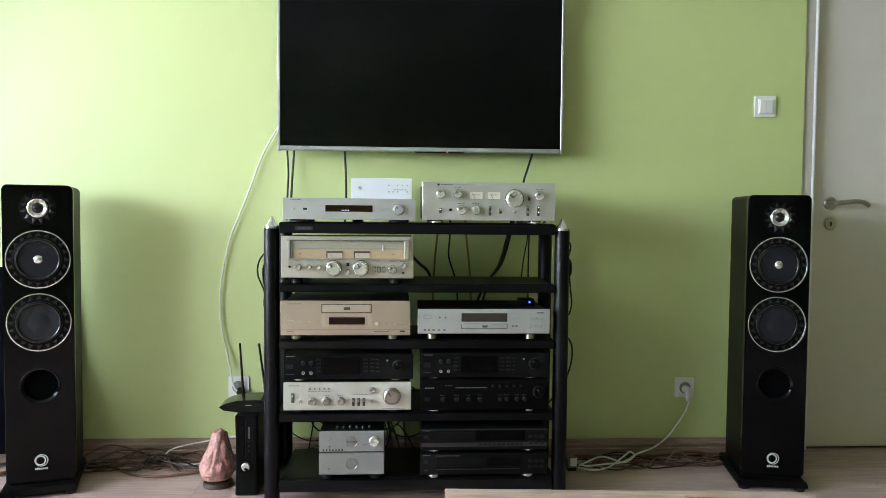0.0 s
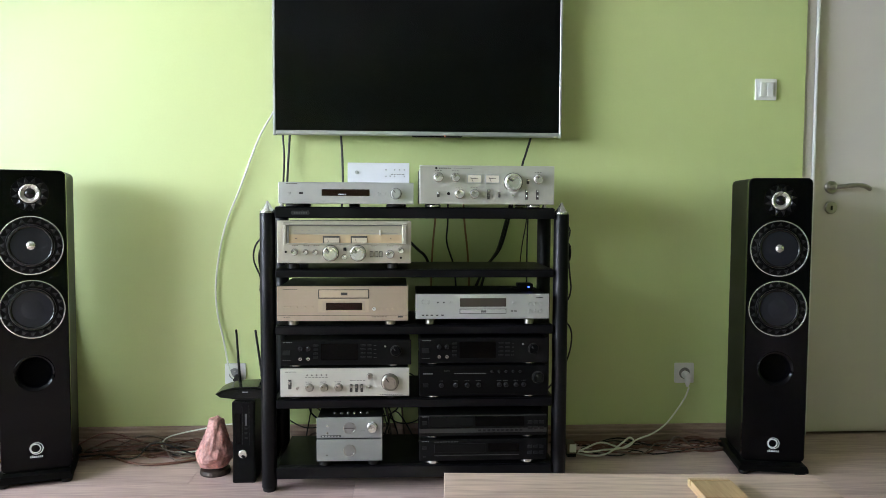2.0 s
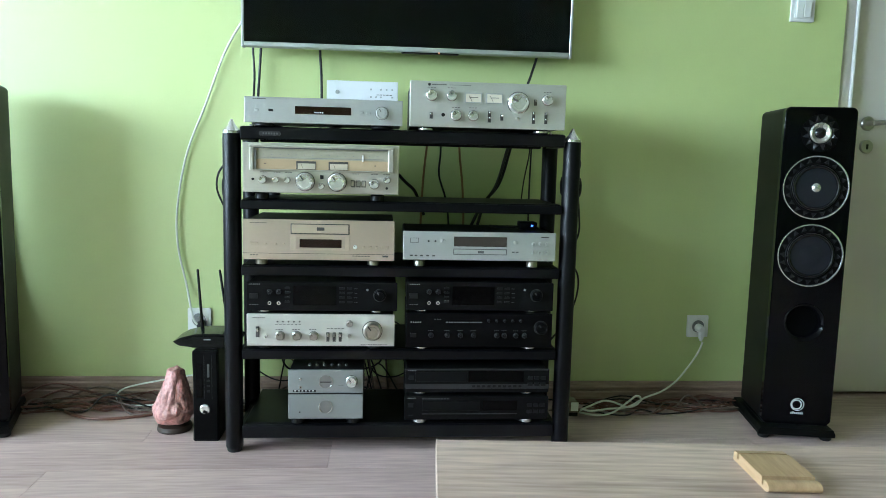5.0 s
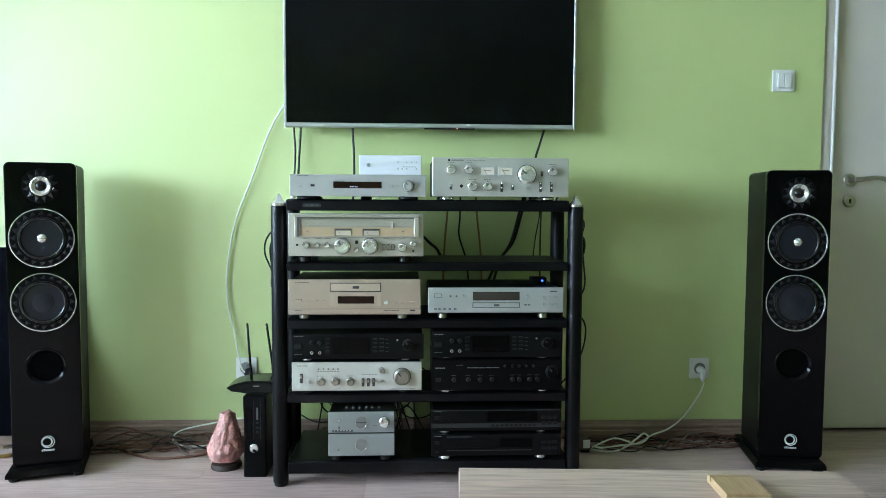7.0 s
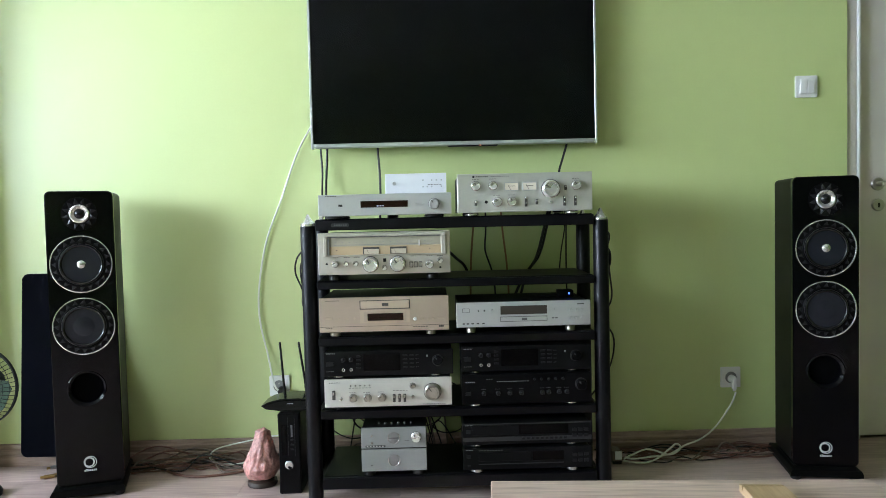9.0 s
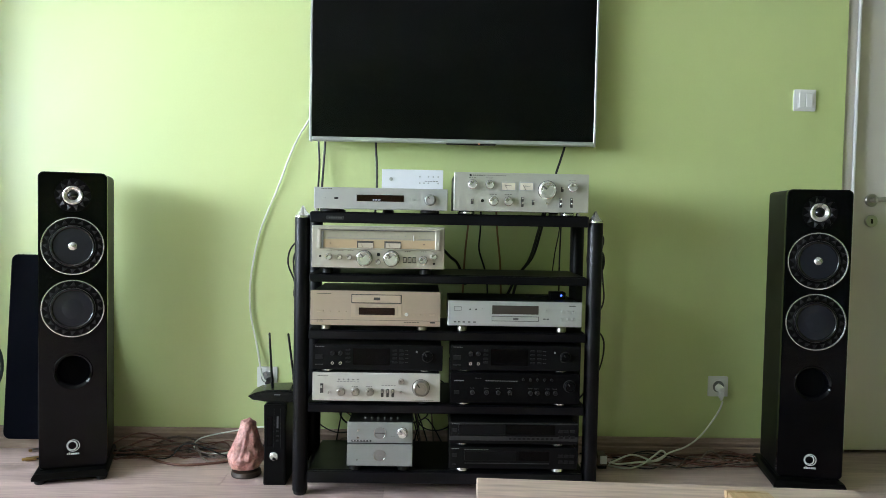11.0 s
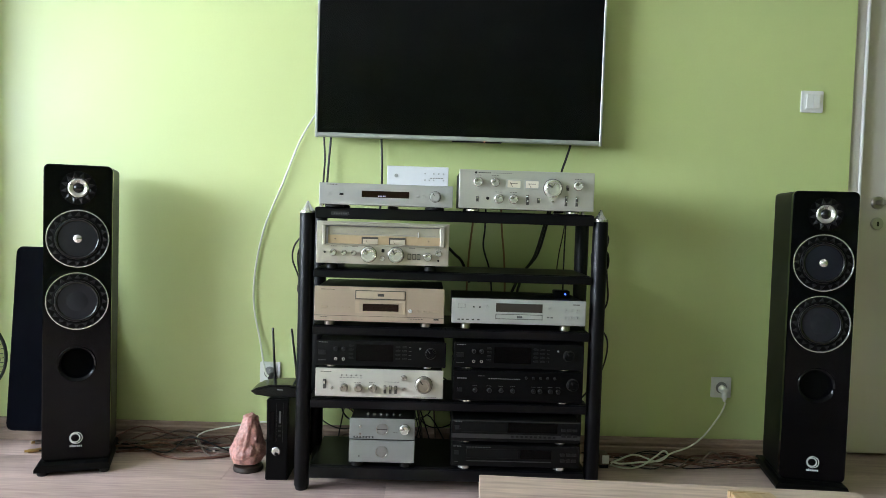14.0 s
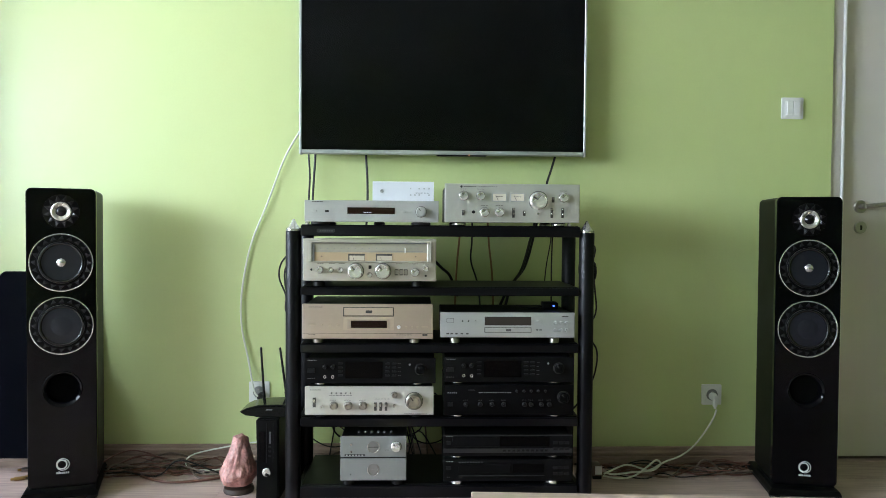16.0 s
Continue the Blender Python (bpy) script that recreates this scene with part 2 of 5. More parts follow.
NAVY = material("dark_navy_panel", (0.0016, 0.002, 0.0042), 0.6, vary=0.12, fine=0.08, fine_scale=300, spec=0.02)
ROUTER = material("gloss_dark_plastic", (0.003, 0.0045, 0.0042), 0.2, vary=0.1, spec=0.3)
FANPLASTIC = material("dark_green_grey_plastic", (0.012, 0.022, 0.018), 0.4, vary=0.1)
FANBLADE = material("translucent_green_blade", (0.05, 0.1, 0.06), 0.35, vary=0.08)
PANE = glass("window_glass")


# ---- mesh helpers ----
def finish(bm, name, angle=32):
    me = bpy.data.meshes.new(name)
    bmesh.ops.recalc_face_normals(bm, faces=bm.faces)
    bm.to_mesh(me)
    bm.free()
    for p in me.polygons:
        p.use_smooth = True
    me.set_sharp_from_angle(angle=radians(angle))
    return me


def part(name, bm, mat, parent=None, label="", at=(0, 0, 0), rot=(0, 0, 0)):
    """One mesh object under a thing or a part; bm may be a bmesh or a mesh to share."""
    me = bm if isinstance(bm, bpy.types.Mesh) else finish(bm, name)
    if not me.materials:
        me.materials.append(mat)
    ob = new(name, me)
    ob.parent = parent
    ob.location = at
    ob.rotation_euler = [radians(a) for a in rot]
    if label:
        ob["label"] = label
    return ob


def thing(name, at, label, category, group="", kind="", rz=0.0):
    ob = new(name)
    ob.empty_display_size = 0.05
    ob.location = at
    ob.rotation_euler = (0, 0, radians(rz))
    return tagged(ob, label, category, group, kind)


def box(x0, x1, y0, y1, z0, z1, b=0.0, seg=1, bm=None):
    own = bmesh.new()
    bmesh.ops.create_cube(own, size=1)
    for v in own.verts:
        v.co = ((x0 + x1) / 2 + v.co.x * (x1 - x0), (y0 + y1) / 2 + v.co.y * (y1 - y0), (z0 + z1) / 2 + v.co.z * (z1 - z0))
    if b:
        bmesh.ops.bevel(own, geom=own.edges[:], offset=b, segments=seg, affect="EDGES", profile=0.5)
    if bm is None:
        return own
    merge(bm, own)
    return bm


def merge(bm, other):
    me = bpy.data.meshes.new("tmp")
    other.to_mesh(me)
    other.free()
    bm.from_mesh(me)
    bpy.data.meshes.remove(me)


def lathe(profile, seg=32, axis="y", at=(0, 0, 0), bm=None, close=True):
    """Turns (radius, height) pairs round an axis; for axis 'y' the height points towards -y, out of a front."""
    bm = bm or bmesh.new()
    rings = []
    for r, h in profile:
        ring = []
        for i in range(seg if r > 1e-6 else 1):
            a = 2 * math.pi * i / seg
            c, s = r * math.cos(a), r * math.sin(a)
            p = (c, -h, s) if axis == "y" else (c, s, h) if axis == "z" else (h, c, s)
            ring.append(bm.verts.new((p[0] + at[0], p[1] + at[1], p[2] + at[2])))
        rings.append(ring)
    for a, b in zip(rings, rings[1:]):
        n = max(len(a), len(b))
        if len(a) == len(b) == 1:
            continue
        for i in range(n):
            j = (i + 1) % n
            if len(a) == 1:
                bm.faces.new((a[0], b[i], b[j]))
            elif len(b) == 1:
                bm.faces.new((a[i], a[j], b[0]))
            else:
                bm.faces.new((a[i], a[j], b[j], b[i]))
    if close:
        for ring in (rings[0], rings[-1]):
            if len(ring) > 2:
                bm.faces.new(ring)
    return bm


def spline(points, n=8):
    pts = [Vector(p) for p in points]
    pts = [pts[0] * 2 - pts[1], *pts, pts[-1] * 2 - pts[-2]]
    out = []
    for i in range(1, len(pts) - 2):
        p0, p1, p2, p3 = pts[i - 1:i + 3]
        for k in range(n):
            t = k / n
            out.append(0.5 * (2 * p1 + (p2 - p0) * t + (2 * p0 - 5 * p1 + 4 * p2 - p3) * t * t + (3 * p1 - p0 - 3 * p2 + p3) * t ** 3))
    out.append(pts[-2])
    return out


def tube(points, r, n=8, sides=8, bm=None):
    """A round cable or rod along a smooth line through the points."""
    bm = bm or bmesh.new()
    path = spline(points, n) if n else [Vector(p) for p in points]
    u = None
    rings = []
    for i, p in enumerate(path):
        d = (path[min(i + 1, len(path) - 1)] - path[max(i - 1, 0)]).normalized()
        if u is None:
            u = d.orthogonal().normalized()
        u = (u - d * u.dot(d)).normalized()
        w = d.cross(u)
        rings.append([bm.verts.new(p + r * (math.cos(2 * math.pi * k / sides) * u + math.sin(2 * math.pi * k / sides) * w)) for k in range(sides)])
    for a, b in zip(rings, rings[1:]):
        for k in range(sides):
            j = (k + 1) % sides
            bm.faces.new((a[k], a[j], b[j], b[k]))
    bm.faces.new(rings[0])
    bm.faces.new(rings[-1])
    return bm


def slab(outline, y0, y1, bm=None):
    """A plate with an outline in x and z, from y0 to y1."""
    bm = bm or bmesh.new()
    f = [bm.verts.new((x, y0, z)) for x, z in outline]
    k = [bm.verts.new((x, y1, z)) for x, z in outline]
    bm.faces.new(f)
    bm.faces.new(k)
    for i in range(len(f)):
        j = (i + 1) % len(f)
        bm.faces.new((f[i], f[j], k[j], k[i]))
    return bm


def rounded(x0, x1, z0, z1, r, seg=5):
    pts = []
    for cx, cz, a0 in ((x1 - r, z1 - r, 0), (x0 + r, z1 - r, 90), (x0 + r, z0 + r, 180), (x1 - r, z0 + r, 270)):
        for i in range(seg + 1):
            a = radians(a0 + 90 * i / seg)
            pts.append((cx + r * math.cos(a), cz + r * math.sin(a)))
    return pts


# ---- large structure ----
def wall_with_hole(name, axis_y, x0, x1, z1, hole, mat, label, inner):
    """A wall across x with one opening (hx0, hx1, hz0, hz1); its room face at axis_y, its thickness away from the room."""
    ya, yb = (axis_y, axis_y + WALL_T) if inner > 0 else (axis_y - WALL_T, axis_y)
    hx0, hx1, hz0, hz1 = hole
    bm = bmesh.new()
    box(x0, hx0, ya, yb, -0.15, z1, bm=bm)
    box(hx1, x1, ya, yb, -0.15, z1, bm=bm)
    box(hx0, hx1, ya, yb, hz1, z1, bm=bm)
    if hz0 > 0:
        box(hx0, hx1, ya, yb, -0.15, hz0, bm=bm)
    bmesh.ops.remove_doubles(bm, verts=bm.verts, dist=1e-5)
    return tagged(part(name, bm, mat), label, "wall", kind="structure")


DOOR_X0, DOOR_X1, DOOR_H = 1.506, 2.46, 2.06
wall_with_hole("wall_north", NORTH, WEST, EAST, CEIL, (DOOR_X0, DOOR_X1, -0.15, DOOR_H), GREEN, "lime green painted plaster wall with a door recess", 1)
# unseen walls, in the green darkened to hold down bounce
tagged(part("wall_south", box(WEST - WALL_T, EAST + WALL_T, SOUTH - WALL_T, SOUTH, -0.15, CEIL), BOUNCEGREEN), "plain unseen wall, its green darkened to limit bounce light", "wall", kind="structure")
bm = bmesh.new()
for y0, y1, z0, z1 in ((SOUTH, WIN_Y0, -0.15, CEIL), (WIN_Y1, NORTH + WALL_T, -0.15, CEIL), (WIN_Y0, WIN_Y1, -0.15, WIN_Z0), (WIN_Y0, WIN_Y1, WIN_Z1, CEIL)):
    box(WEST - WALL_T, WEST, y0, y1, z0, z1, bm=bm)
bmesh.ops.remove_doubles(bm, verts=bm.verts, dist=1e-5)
tagged(part("wall_west", bm, BOUNCEGREEN), "unseen wall with a wide window, its green darkened to limit bounce light", "wall", kind="structure")
tagged(part("wall_east", box(EAST, EAST + WALL_T, SOUTH - WALL_T, NORTH + WALL_T, -0.15, CEIL), BOUNCEGREEN), "unseen plaster side wall, its green darkened to limit bounce light", "wall", kind="structure")
tagged(part("ceiling", box(WEST - WALL_T, EAST + WALL_T, SOUTH - WALL_T, NORTH + WALL_T + 0.5, CEIL, CEIL + 0.2), WHITE), "plain white painted ceiling", "ceiling", kind="structure")
floor = tagged(part("floor", box(WEST, EAST, SOUTH, NORTH + WALL_T + 0.3, -0.15, -0.004), FLOORBASE), "pale pinkish-beige laminate floor of long planks", "floor", kind="structure")
tagged(part("wall_behind_door", box(DOOR_X0 - 0.3, DOOR_X1 + 0.3, NORTH + WALL_T + 0.05, NORTH + WALL_T + 0.15, -0.15, CEIL), WHITE), "plain white wall closing the door recess", "wall", kind="structure")


def skirting(name, x0, x1, y, sgn, h):
    prof = [(0, 0), (0.016, 0), (0.016, h * 0.44), (0.0115, h * 0.50), (0.0115, h * 0.55), (0.015, h * 0.60), (0.015, h - 0.020), (0.010, h - 0.013), (0.010, h - 0.009), (0.007, h - 0.002), (0, h)]
    bm = bmesh.new()
    a = [bm.verts.new((x0, y - sgn * d, z)) for d, z in prof]
    b = [bm.verts.new((x1, y - sgn * d, z)) for d, z in prof]
    bm.faces.new(a)
    bm.faces.new(b)
    for i in range(len(a)):
        j = (i + 1) % len(a)
        bm.faces.new((a[i], a[j], b[j], b[i]))
    return tagged(part(name, bm, SKIRT), "brown wood-print laminate skirting board along the wall", "baseboard", kind="structure")


skirting("baseboard", WEST, 0.02, NORTH - 0.0005, 1, 0.084)
skirting("baseboard", 0.0215, DOOR_X0, NORTH - 0.0005, 1, 0.068)

# unseen block, added to keep grazing window light off the wall's left end
tagged(part("added_shade_block", box(-2.2, -1.85, NORTH - 0.20, NORTH - 0.0005, -0.0035, CEIL - 0.001), GREEN), "unseen lime green block added to shade the left end of the wall", "wall", kind="structure")

# window behind the viewer, where the daylight comes from
win = thing("window_1", (WEST - 0.1, WIN_Y, WIN_Z0), "white framed three-part window", "window", kind="structure", rz=-90)
ww, wh = WIN_Y1 - WIN_Y0, WIN_Z1 - WIN_Z0
for nm, b4 in (("window_frame", (-ww / 2, ww / 2, 0, 0.06)), ("window_frame", (-ww / 2, ww / 2, wh - 0.06, wh))):
    part(nm, box(b4[0], b4[1], -0.03, 0.03, b4[2], b4[3], 0.004), PLASTICWHITE, win)
for fx in (-ww / 2 + 0.03, -ww / 6, ww / 6, ww / 2 - 0.03):
    part("window_frame", box(fx - 0.03, fx + 0.03, -0.03, 0.03, 0.062, wh - 0.062, 0.004), PLASTICWHITE, win)
for i in range(3):
    xa = -ww / 2 + 0.06 + i * (ww - 0.06) / 3
    p = part("pane", box(xa, xa + (ww - 0.24) / 3, -0.004, 0.004, 0.063, wh - 0.063), PANE, win)
    p.visible_shadow = False
part("window_sill", box(-ww / 2 - 0.05, ww / 2 + 0.05, 0.102, 0.25, -0.035, -0.002, 0.006), PLASTICWHITE, win)

# door in its recess
door = thing("door_1", (DOOR_X0, NORTH + 0.048, 0), "closed white interior door with a metal lever handle", "door", kind="structure")
part("door_frame", box(0.002, 0.046, -0.036, 0.07, 0, DOOR_H - 0.002, 0.006, 2), DOORWHITE, door)
part("door_frame", box(DOOR_X1 - DOOR_X0 - 0.06, DOOR_X1 - DOOR_X0 - 0.002, -0.022, 0.07, 0, DOOR_H - 0.002, 0.004), DOORWHITE, door)
part("door_frame", box(0.058, DOOR_X1 - DOOR_X0 - 0.062, -0.022, 0.07, DOOR_H - 0.07, DOOR_H - 0.002, 0.004), DOORWHITE, door)
part("door_leaf", box(0.0580, DOOR_X1 - DOOR_X0 - 0.064, 0, 0.04, 0.010, DOOR_H - 0.074, 0.003), DOORWHITE, door)
part("sealing_strip", box(0.0465, 0.0575, -0.041, 0.0035, 0.010, DOOR_H - 0.08, 0.004, 2), PLASTICWHITE, door)
HX, HZ = 1.652 - DOOR_X0, 1.009
handle = part("door_handle", lathe([(0.026, 0), (0.026, 0.006), (0.023, 0.009), (0.010, 0.009), (0.010, 0.045)], 28), STEEL, door, "satin steel lever handle", at=(HX, -0.001, HZ))
part("lever", tube([(0, -0.040, 0), (0.03, -0.050, 0.003), (0.075, -0.052, 0.008), (0.110, -0.050, 0.004), (0.135, -0.047, -0.008)], 0.0095, 6, 10), STEEL, handle)
key = part("keyhole_plate", lathe([(0.025, 0), (0.025, 0.006), (0.022, 0.009), (0, 0.009)], 28), STEEL, door, "round satin steel keyhole plate", at=(HX + 0.002, -0.001, HZ - 0.082))
part("keyhole", box(-0.004, 0.004, -0.0102, -0.0092, -0.010, 0.008), CABLEBLACK, key)

# ---- wall fittings ----
def switch(x, z):
    t = thing("light_switch", (x, NORTH, z), "white double rocker light switch on the green wall", "light switch")
    part("plate", slab(rounded(-0.042, 0.042, -0.041, 0.041, 0.004), -0.008, -0.0005), PLASTICWHITE, t)
    part("inner_frame", slab(rounded(-0.030, 0.030, -0.030, 0.030, 0.003), -0.0105, -0.0085), PLASTICWHITE, t)
    for s in (-1, 1):
        part("rocker", box(s * 0.0135 - 0.0125, s * 0.0135 + 0.0125, -0.0165, -0.011, -0.027, 0.027, 0.0015), PLASTICWHITE, t, rot=(2, 0, 0))


def socket(x, z, label):
    t = thing("wall_socket", (x, NORTH, z), label, "wall socket", group="sockets on the wall")
    part("plate", slab(rounded(-0.0385, 0.0385, -0.0395, 0.0395, 0.004), -0.007, -0.0005), PLASTICWHITE, t)
    part("inner_frame", slab(rounded(-0.029, 0.029, -0.029, 0.029, 0.004), -0.0095, -0.0075), PLASTICWHITE, t)
    # raised grey disc, its colour standing for the shade inside the socket
    part("recess", lathe([(0.0225, 0.0097), (0.0195, 0.0099), (0.019, 0.0105), (0, 0.0105)], 28), MIDPRINT, t)
    part("insert", lathe([(0.0255, 0.0096), (0.0255, 0.0125), (0.0230, 0.0125), (0.0228, 0.0098)], 28, close=False), PLASTICWHITE, t)
    part("earth_pin", lathe([(0.0025, 0.0099), (0.0025, 0.02), (0, 0.021)], 8, at=(0, 0, 0.011)), STEEL, t)


switch(1.345, 1.385)
socket(1.047, 0.272, "white wall socket with a white plug in it")
socket(-0.700, 0.284, "white wall socket with a black plug in it")


def plug(x, z, mat, label):
    t = thing("mains_plug", (x, NORTH - 0.014, z), label, "plug")
    part("body", lathe([(0.0150, 0), (0.0150, 0.012), (0.012, 0.024), (0.009, 0.034), (0, 0.036)], 20), mat, t)
    part("cord_grip", box(-0.0075, 0.0075, -0.034, -0.016, -0.036, -0.004, 0.004, 2), mat, t)
    part("strain_relief", tube([(0, -0.026, -0.005), (0, -0.028, -0.02), (0, -0.026, -0.042)], 0.0055, 4, 8), mat, t)


plug(1.047, 0.268, PLASTICWHITE, "white mains plug in the wall socket")
plug(-0.690, 0.270, CABLEBLACK, "black mains plug in the wall socket")

# ---- television ----
TVX0, TVX1, TVZ0, TVZ1 = -0.536, 0.522, 1.180, 1.800
tv = thing("television", (0, 2.725, TVZ0), "large black flat-screen television in a thin silver frame on the wall", "television")
tw, th = TVX1, TVZ1 - TVZ0
part("casing", box(TVX0 + 0.012, TVX1 - 0.012, 0.016, 0.050, 0.014, th - 0.01, 0.008), BLACKMETAL, tv)
part("screen", box(TVX0 + 0.009, TVX1 - 0.009, 0.0025, 0.014, 0.018, th - 0.009), SCREEN, tv, "black glossy screen, switched off")
part("frame_side", box(TVX0, TVX0 + 0.009, 0, 0.030, 0.0, th, 0.002), SILVERCOOL, tv)
part("frame_side", box(TVX1 - 0.009, TVX1, 0, 0.030, 0.0, th, 0.002), SILVERCOOL, tv)
part("frame_bottom", box(TVX0 + 0.0095, TVX1 - 0.0095, -0.002, 0.030, 0.002, 0.0175, 0.003), SILVERCOOL, tv, "silver lower frame bar")
part("frame_top", box(TVX0 + 0.0095, TVX1 - 0.0095, 0, 0.030, th - 0.0085, th, 0.002), SILVERCOOL, tv)
part("sensor_strip", slab([(-0.035, 0.004), (0.155, 0.004), (0.150, -0.002), (-0.030, -0.002)], 0.001, 0.02), BLACKFACE, tv, "black sensor strip")
part("power_light", lathe([(0.0028, 0), (0.002, 0.002), (0, 0.0022)], 10, at=(0.088, 0.0, 0.001)), LEDRED, tv)
part("wall_mount", box(-0.25, 0.22, 0.0505, 0.0945, 0.15, 0.45, 0.003), BLACKMETAL, tv)

# ---- hi-fi rack ----
RX0, RX1, RYF, RYB = -0.497, 0.448, 2.378, 2.660
rack = thing("hifi_rack", (0, 0, 0), "black metal hi-fi rack with round posts and five shelves", "rack")


def rack_post(x, y):
    p = part("post", lathe([(0.0235, 0.012), (0.0245, 0.016), (0.0245, 0.895), (0.0235, 0.899)], 28, "z"), RACKBLACK, rack, at=(x, y, 0))
    part("cap", lathe([(0.0242, 0.8992), (0.0242, 0.906), (0.012, 0.920), (0.003, 0.937), (0, 0.938)], 28, "z"), CHROME, p, "pointed chrome cap")
    part("foot", lathe([(0.019, 0.0), (0.021, 0.003), (0.021, 0.0118)], 20, "z"), RUBBER, p)


for x in (RX0, RX1):
    for y in (RYF, RYB):
        rack_post(x, y)
SHELVES = [(0.884, 0.920), (0.695, 0.722), (0.511, 0.541), (0.273, 0.303), (0.043, 0.083)]
for z0, z1 in SHELVES:
    s = part("shelf", box(RX0 + 0.026, RX1 - 0.026, 2.372, 2.676, z1 - 0.020, z1, 0.003), SHELFBLACK, rack, "black shelf board")
    part("front_rail", box(RX0 + 0.0255, RX1 - 0.0255, 2.356, 2.3715, z0, z1 - 0.002, 0.003), RACKBLACK, s)
    part("back_rail", box(RX0 + 0.0255, RX1 - 0.0255, 2.6765, 2.690, z0, z1 - 0.002, 0.003), RACKBLACK, s)
    for x in (RX0 + 0.004, RX1 - 0.020):
        part("side_rail", box(x, x + 0.016, 2.4035, 2.635, z0, z1 - 0.0205, 0.002), RACKBLACK, s)

pl = part("name_plate", slab(rounded(-0.420, -0.362, 0.8945, 0.9065, 0.005), 2.3545, 2.3558), BANDGREY, rack, "small dark grey plate on the top rail")
bm = bmesh.new()
for i in range(6):
    box(-0.410 + i * 0.0072, -0.4055 + i * 0.0072, 2.3538, 2.3543, 0.898, 0.903, bm=bm)
part("plate_marks", bm, GREYPRINT, pl)

# ---- hi-fi components ----
KNOBS = {}


def knob_mesh(r, d, mat):
    k = (round(r, 4), round(d, 4), mat.name)
    if k not in KNOBS:
        bm = lathe([(r * 1.08, 0), (r * 1.08, d * 0.18), (r * 0.97, d * 0.24), (r * 0.97, d * 0.86), (r * 0.88, d), (r * 0.76, d * 0.99), (r * 0.72, d * 0.92), (r * 0.66, d * 0.92), (r * 0.62, d * 0.985), (0, d * 0.96)], 32)
        KNOBS[k] = finish(bm, "knob", 25)
    return KNOBS[k]


class Unit:
    """A hi-fi component: chassis, faceplate, feet, and controls set by fractions of the faceplate (u across, v up)."""

    def __init__(self, name, label, x0, x1, z0, z1, yf=2.345, depth=0.30, face=SILVER, body=BLACKMETAL, floor_z=None, foot=CHROME, foot_r=0.019, over=0.004, group="hi-fi components in the rack"):
        self.w, self.h = x1 - x0, z1 - z0
        floor_z = z0 if floor_z is None else floor_z
        self.dz = z0 - floor_z
        self.t = thing(name, (x0, yf, floor_z), label, "hi-fi component", group)
        w, h, dz = self.w, self.h, self.dz
        part("chassis", box(over, w - over, 0.0085, depth, dz + over * 0.6, dz + h - over * 0.8, 0.002), body, self.t)
        self.face = part("faceplate", box(0, w, 0, 0.008, dz, dz + h, 0.0015), face, self.t)
        if self.dz > 0.003:
            for fx in (0.11 * w, 0.86 * w):
                for fy in (0.035, depth - 0.05):
                    part("foot", lathe([(foot_r * 0.8, 0.0), (foot_r, 0.002), (foot_r, dz * 0.75), (foot_r * 0.7, dz + over * 0.58)], 20, "z"), foot, self.t, at=(fx, fy, 0))

    def p(self, u, v):
        return self.w * u, self.dz + self.h * v

    def knob(self, u, v, r, d=0.016, mat=KNOBSILVER, mark=DARKPRINT, angle=-35, name="knob"):
        x, z = self.p(u, v)
        k = part(name, knob_mesh(r, d, mat), mat, self.face, at=(x, -0.0003, z))
        if r > 0.006:
            # dark ring painted as the shadow round the knob's foot
            part("shadow_ring", lathe([(r * 1.16, 0), (r * 1.16, 0.0008), (r * 1.09, 0.0010)], 28, close=False), DARKPRINT, k)
        if r > 0.004:
            part("pointer", box(-r * 0.07, r * 0.07, -d * 1.03, -d * 0.92, r * 0.25, r * 0.85), mark, k, rot=(0, angle, 0))
        return k

    def rect(self, name, u0, u1, v0, v1, d, mat, b=0.0005, label=""):
        x0, z0 = self.p(u0, v0)
        x1, z1 = self.p(u1, v1)
        return part(name, box(x0, x1, -d, -0.0003, z0, z1, min(b, d * 0.3)), mat, self.face, label)

    def switch(self, u, v, w=0.004, h=0.010, d=0.012, mat=KNOBSILVER):
        x, z = self.p(u, v)
        s = part("toggle_slot", box(-w * 1.0, w * 1.0, -0.0012, -0.0003, -h * 1.15, h * 1.05, 0.0002), DARKPRINT, self.face, at=(x, 0, z))
        part("toggle", box(-w * 0.6, w * 0.6, -d, -0.0013, h * 0.15, h * 0.8, 0.0008), mat, s)

    def bars(self, u, v, w, n=1, mat=DARKPRINT, h=0.0014, gap=0.3):
        """Small print that cannot be read, as plain bars."""
        x, z = self.p(u, v)
        cell = w / n
        bm = bmesh.new()
        for i in range(n):
            box(x + i * cell, x + (i + 1 - gap) * cell, -0.0007, -0.0002, z - h / 2, z + h / 2, bm=bm)
        part("print", bm, mat, self.face)

    def jack(self, u, v, r=0.0045, mat=CHROME):
        x, z = self.p(u, v)
        j = part("jack_socket", lathe([(r, 0), (r, 0.002), (r * 0.62, 0.002), (r * 0.6, 0.0012), (0, 0.0012)], 16), mat, self.face, at=(x, -0.0003, z))
        part("hole", lathe([(r * 0.55, 0.0013), (r * 0.5, 0.0017), (0, 0.0018)], 12), CABLEBLACK, j)


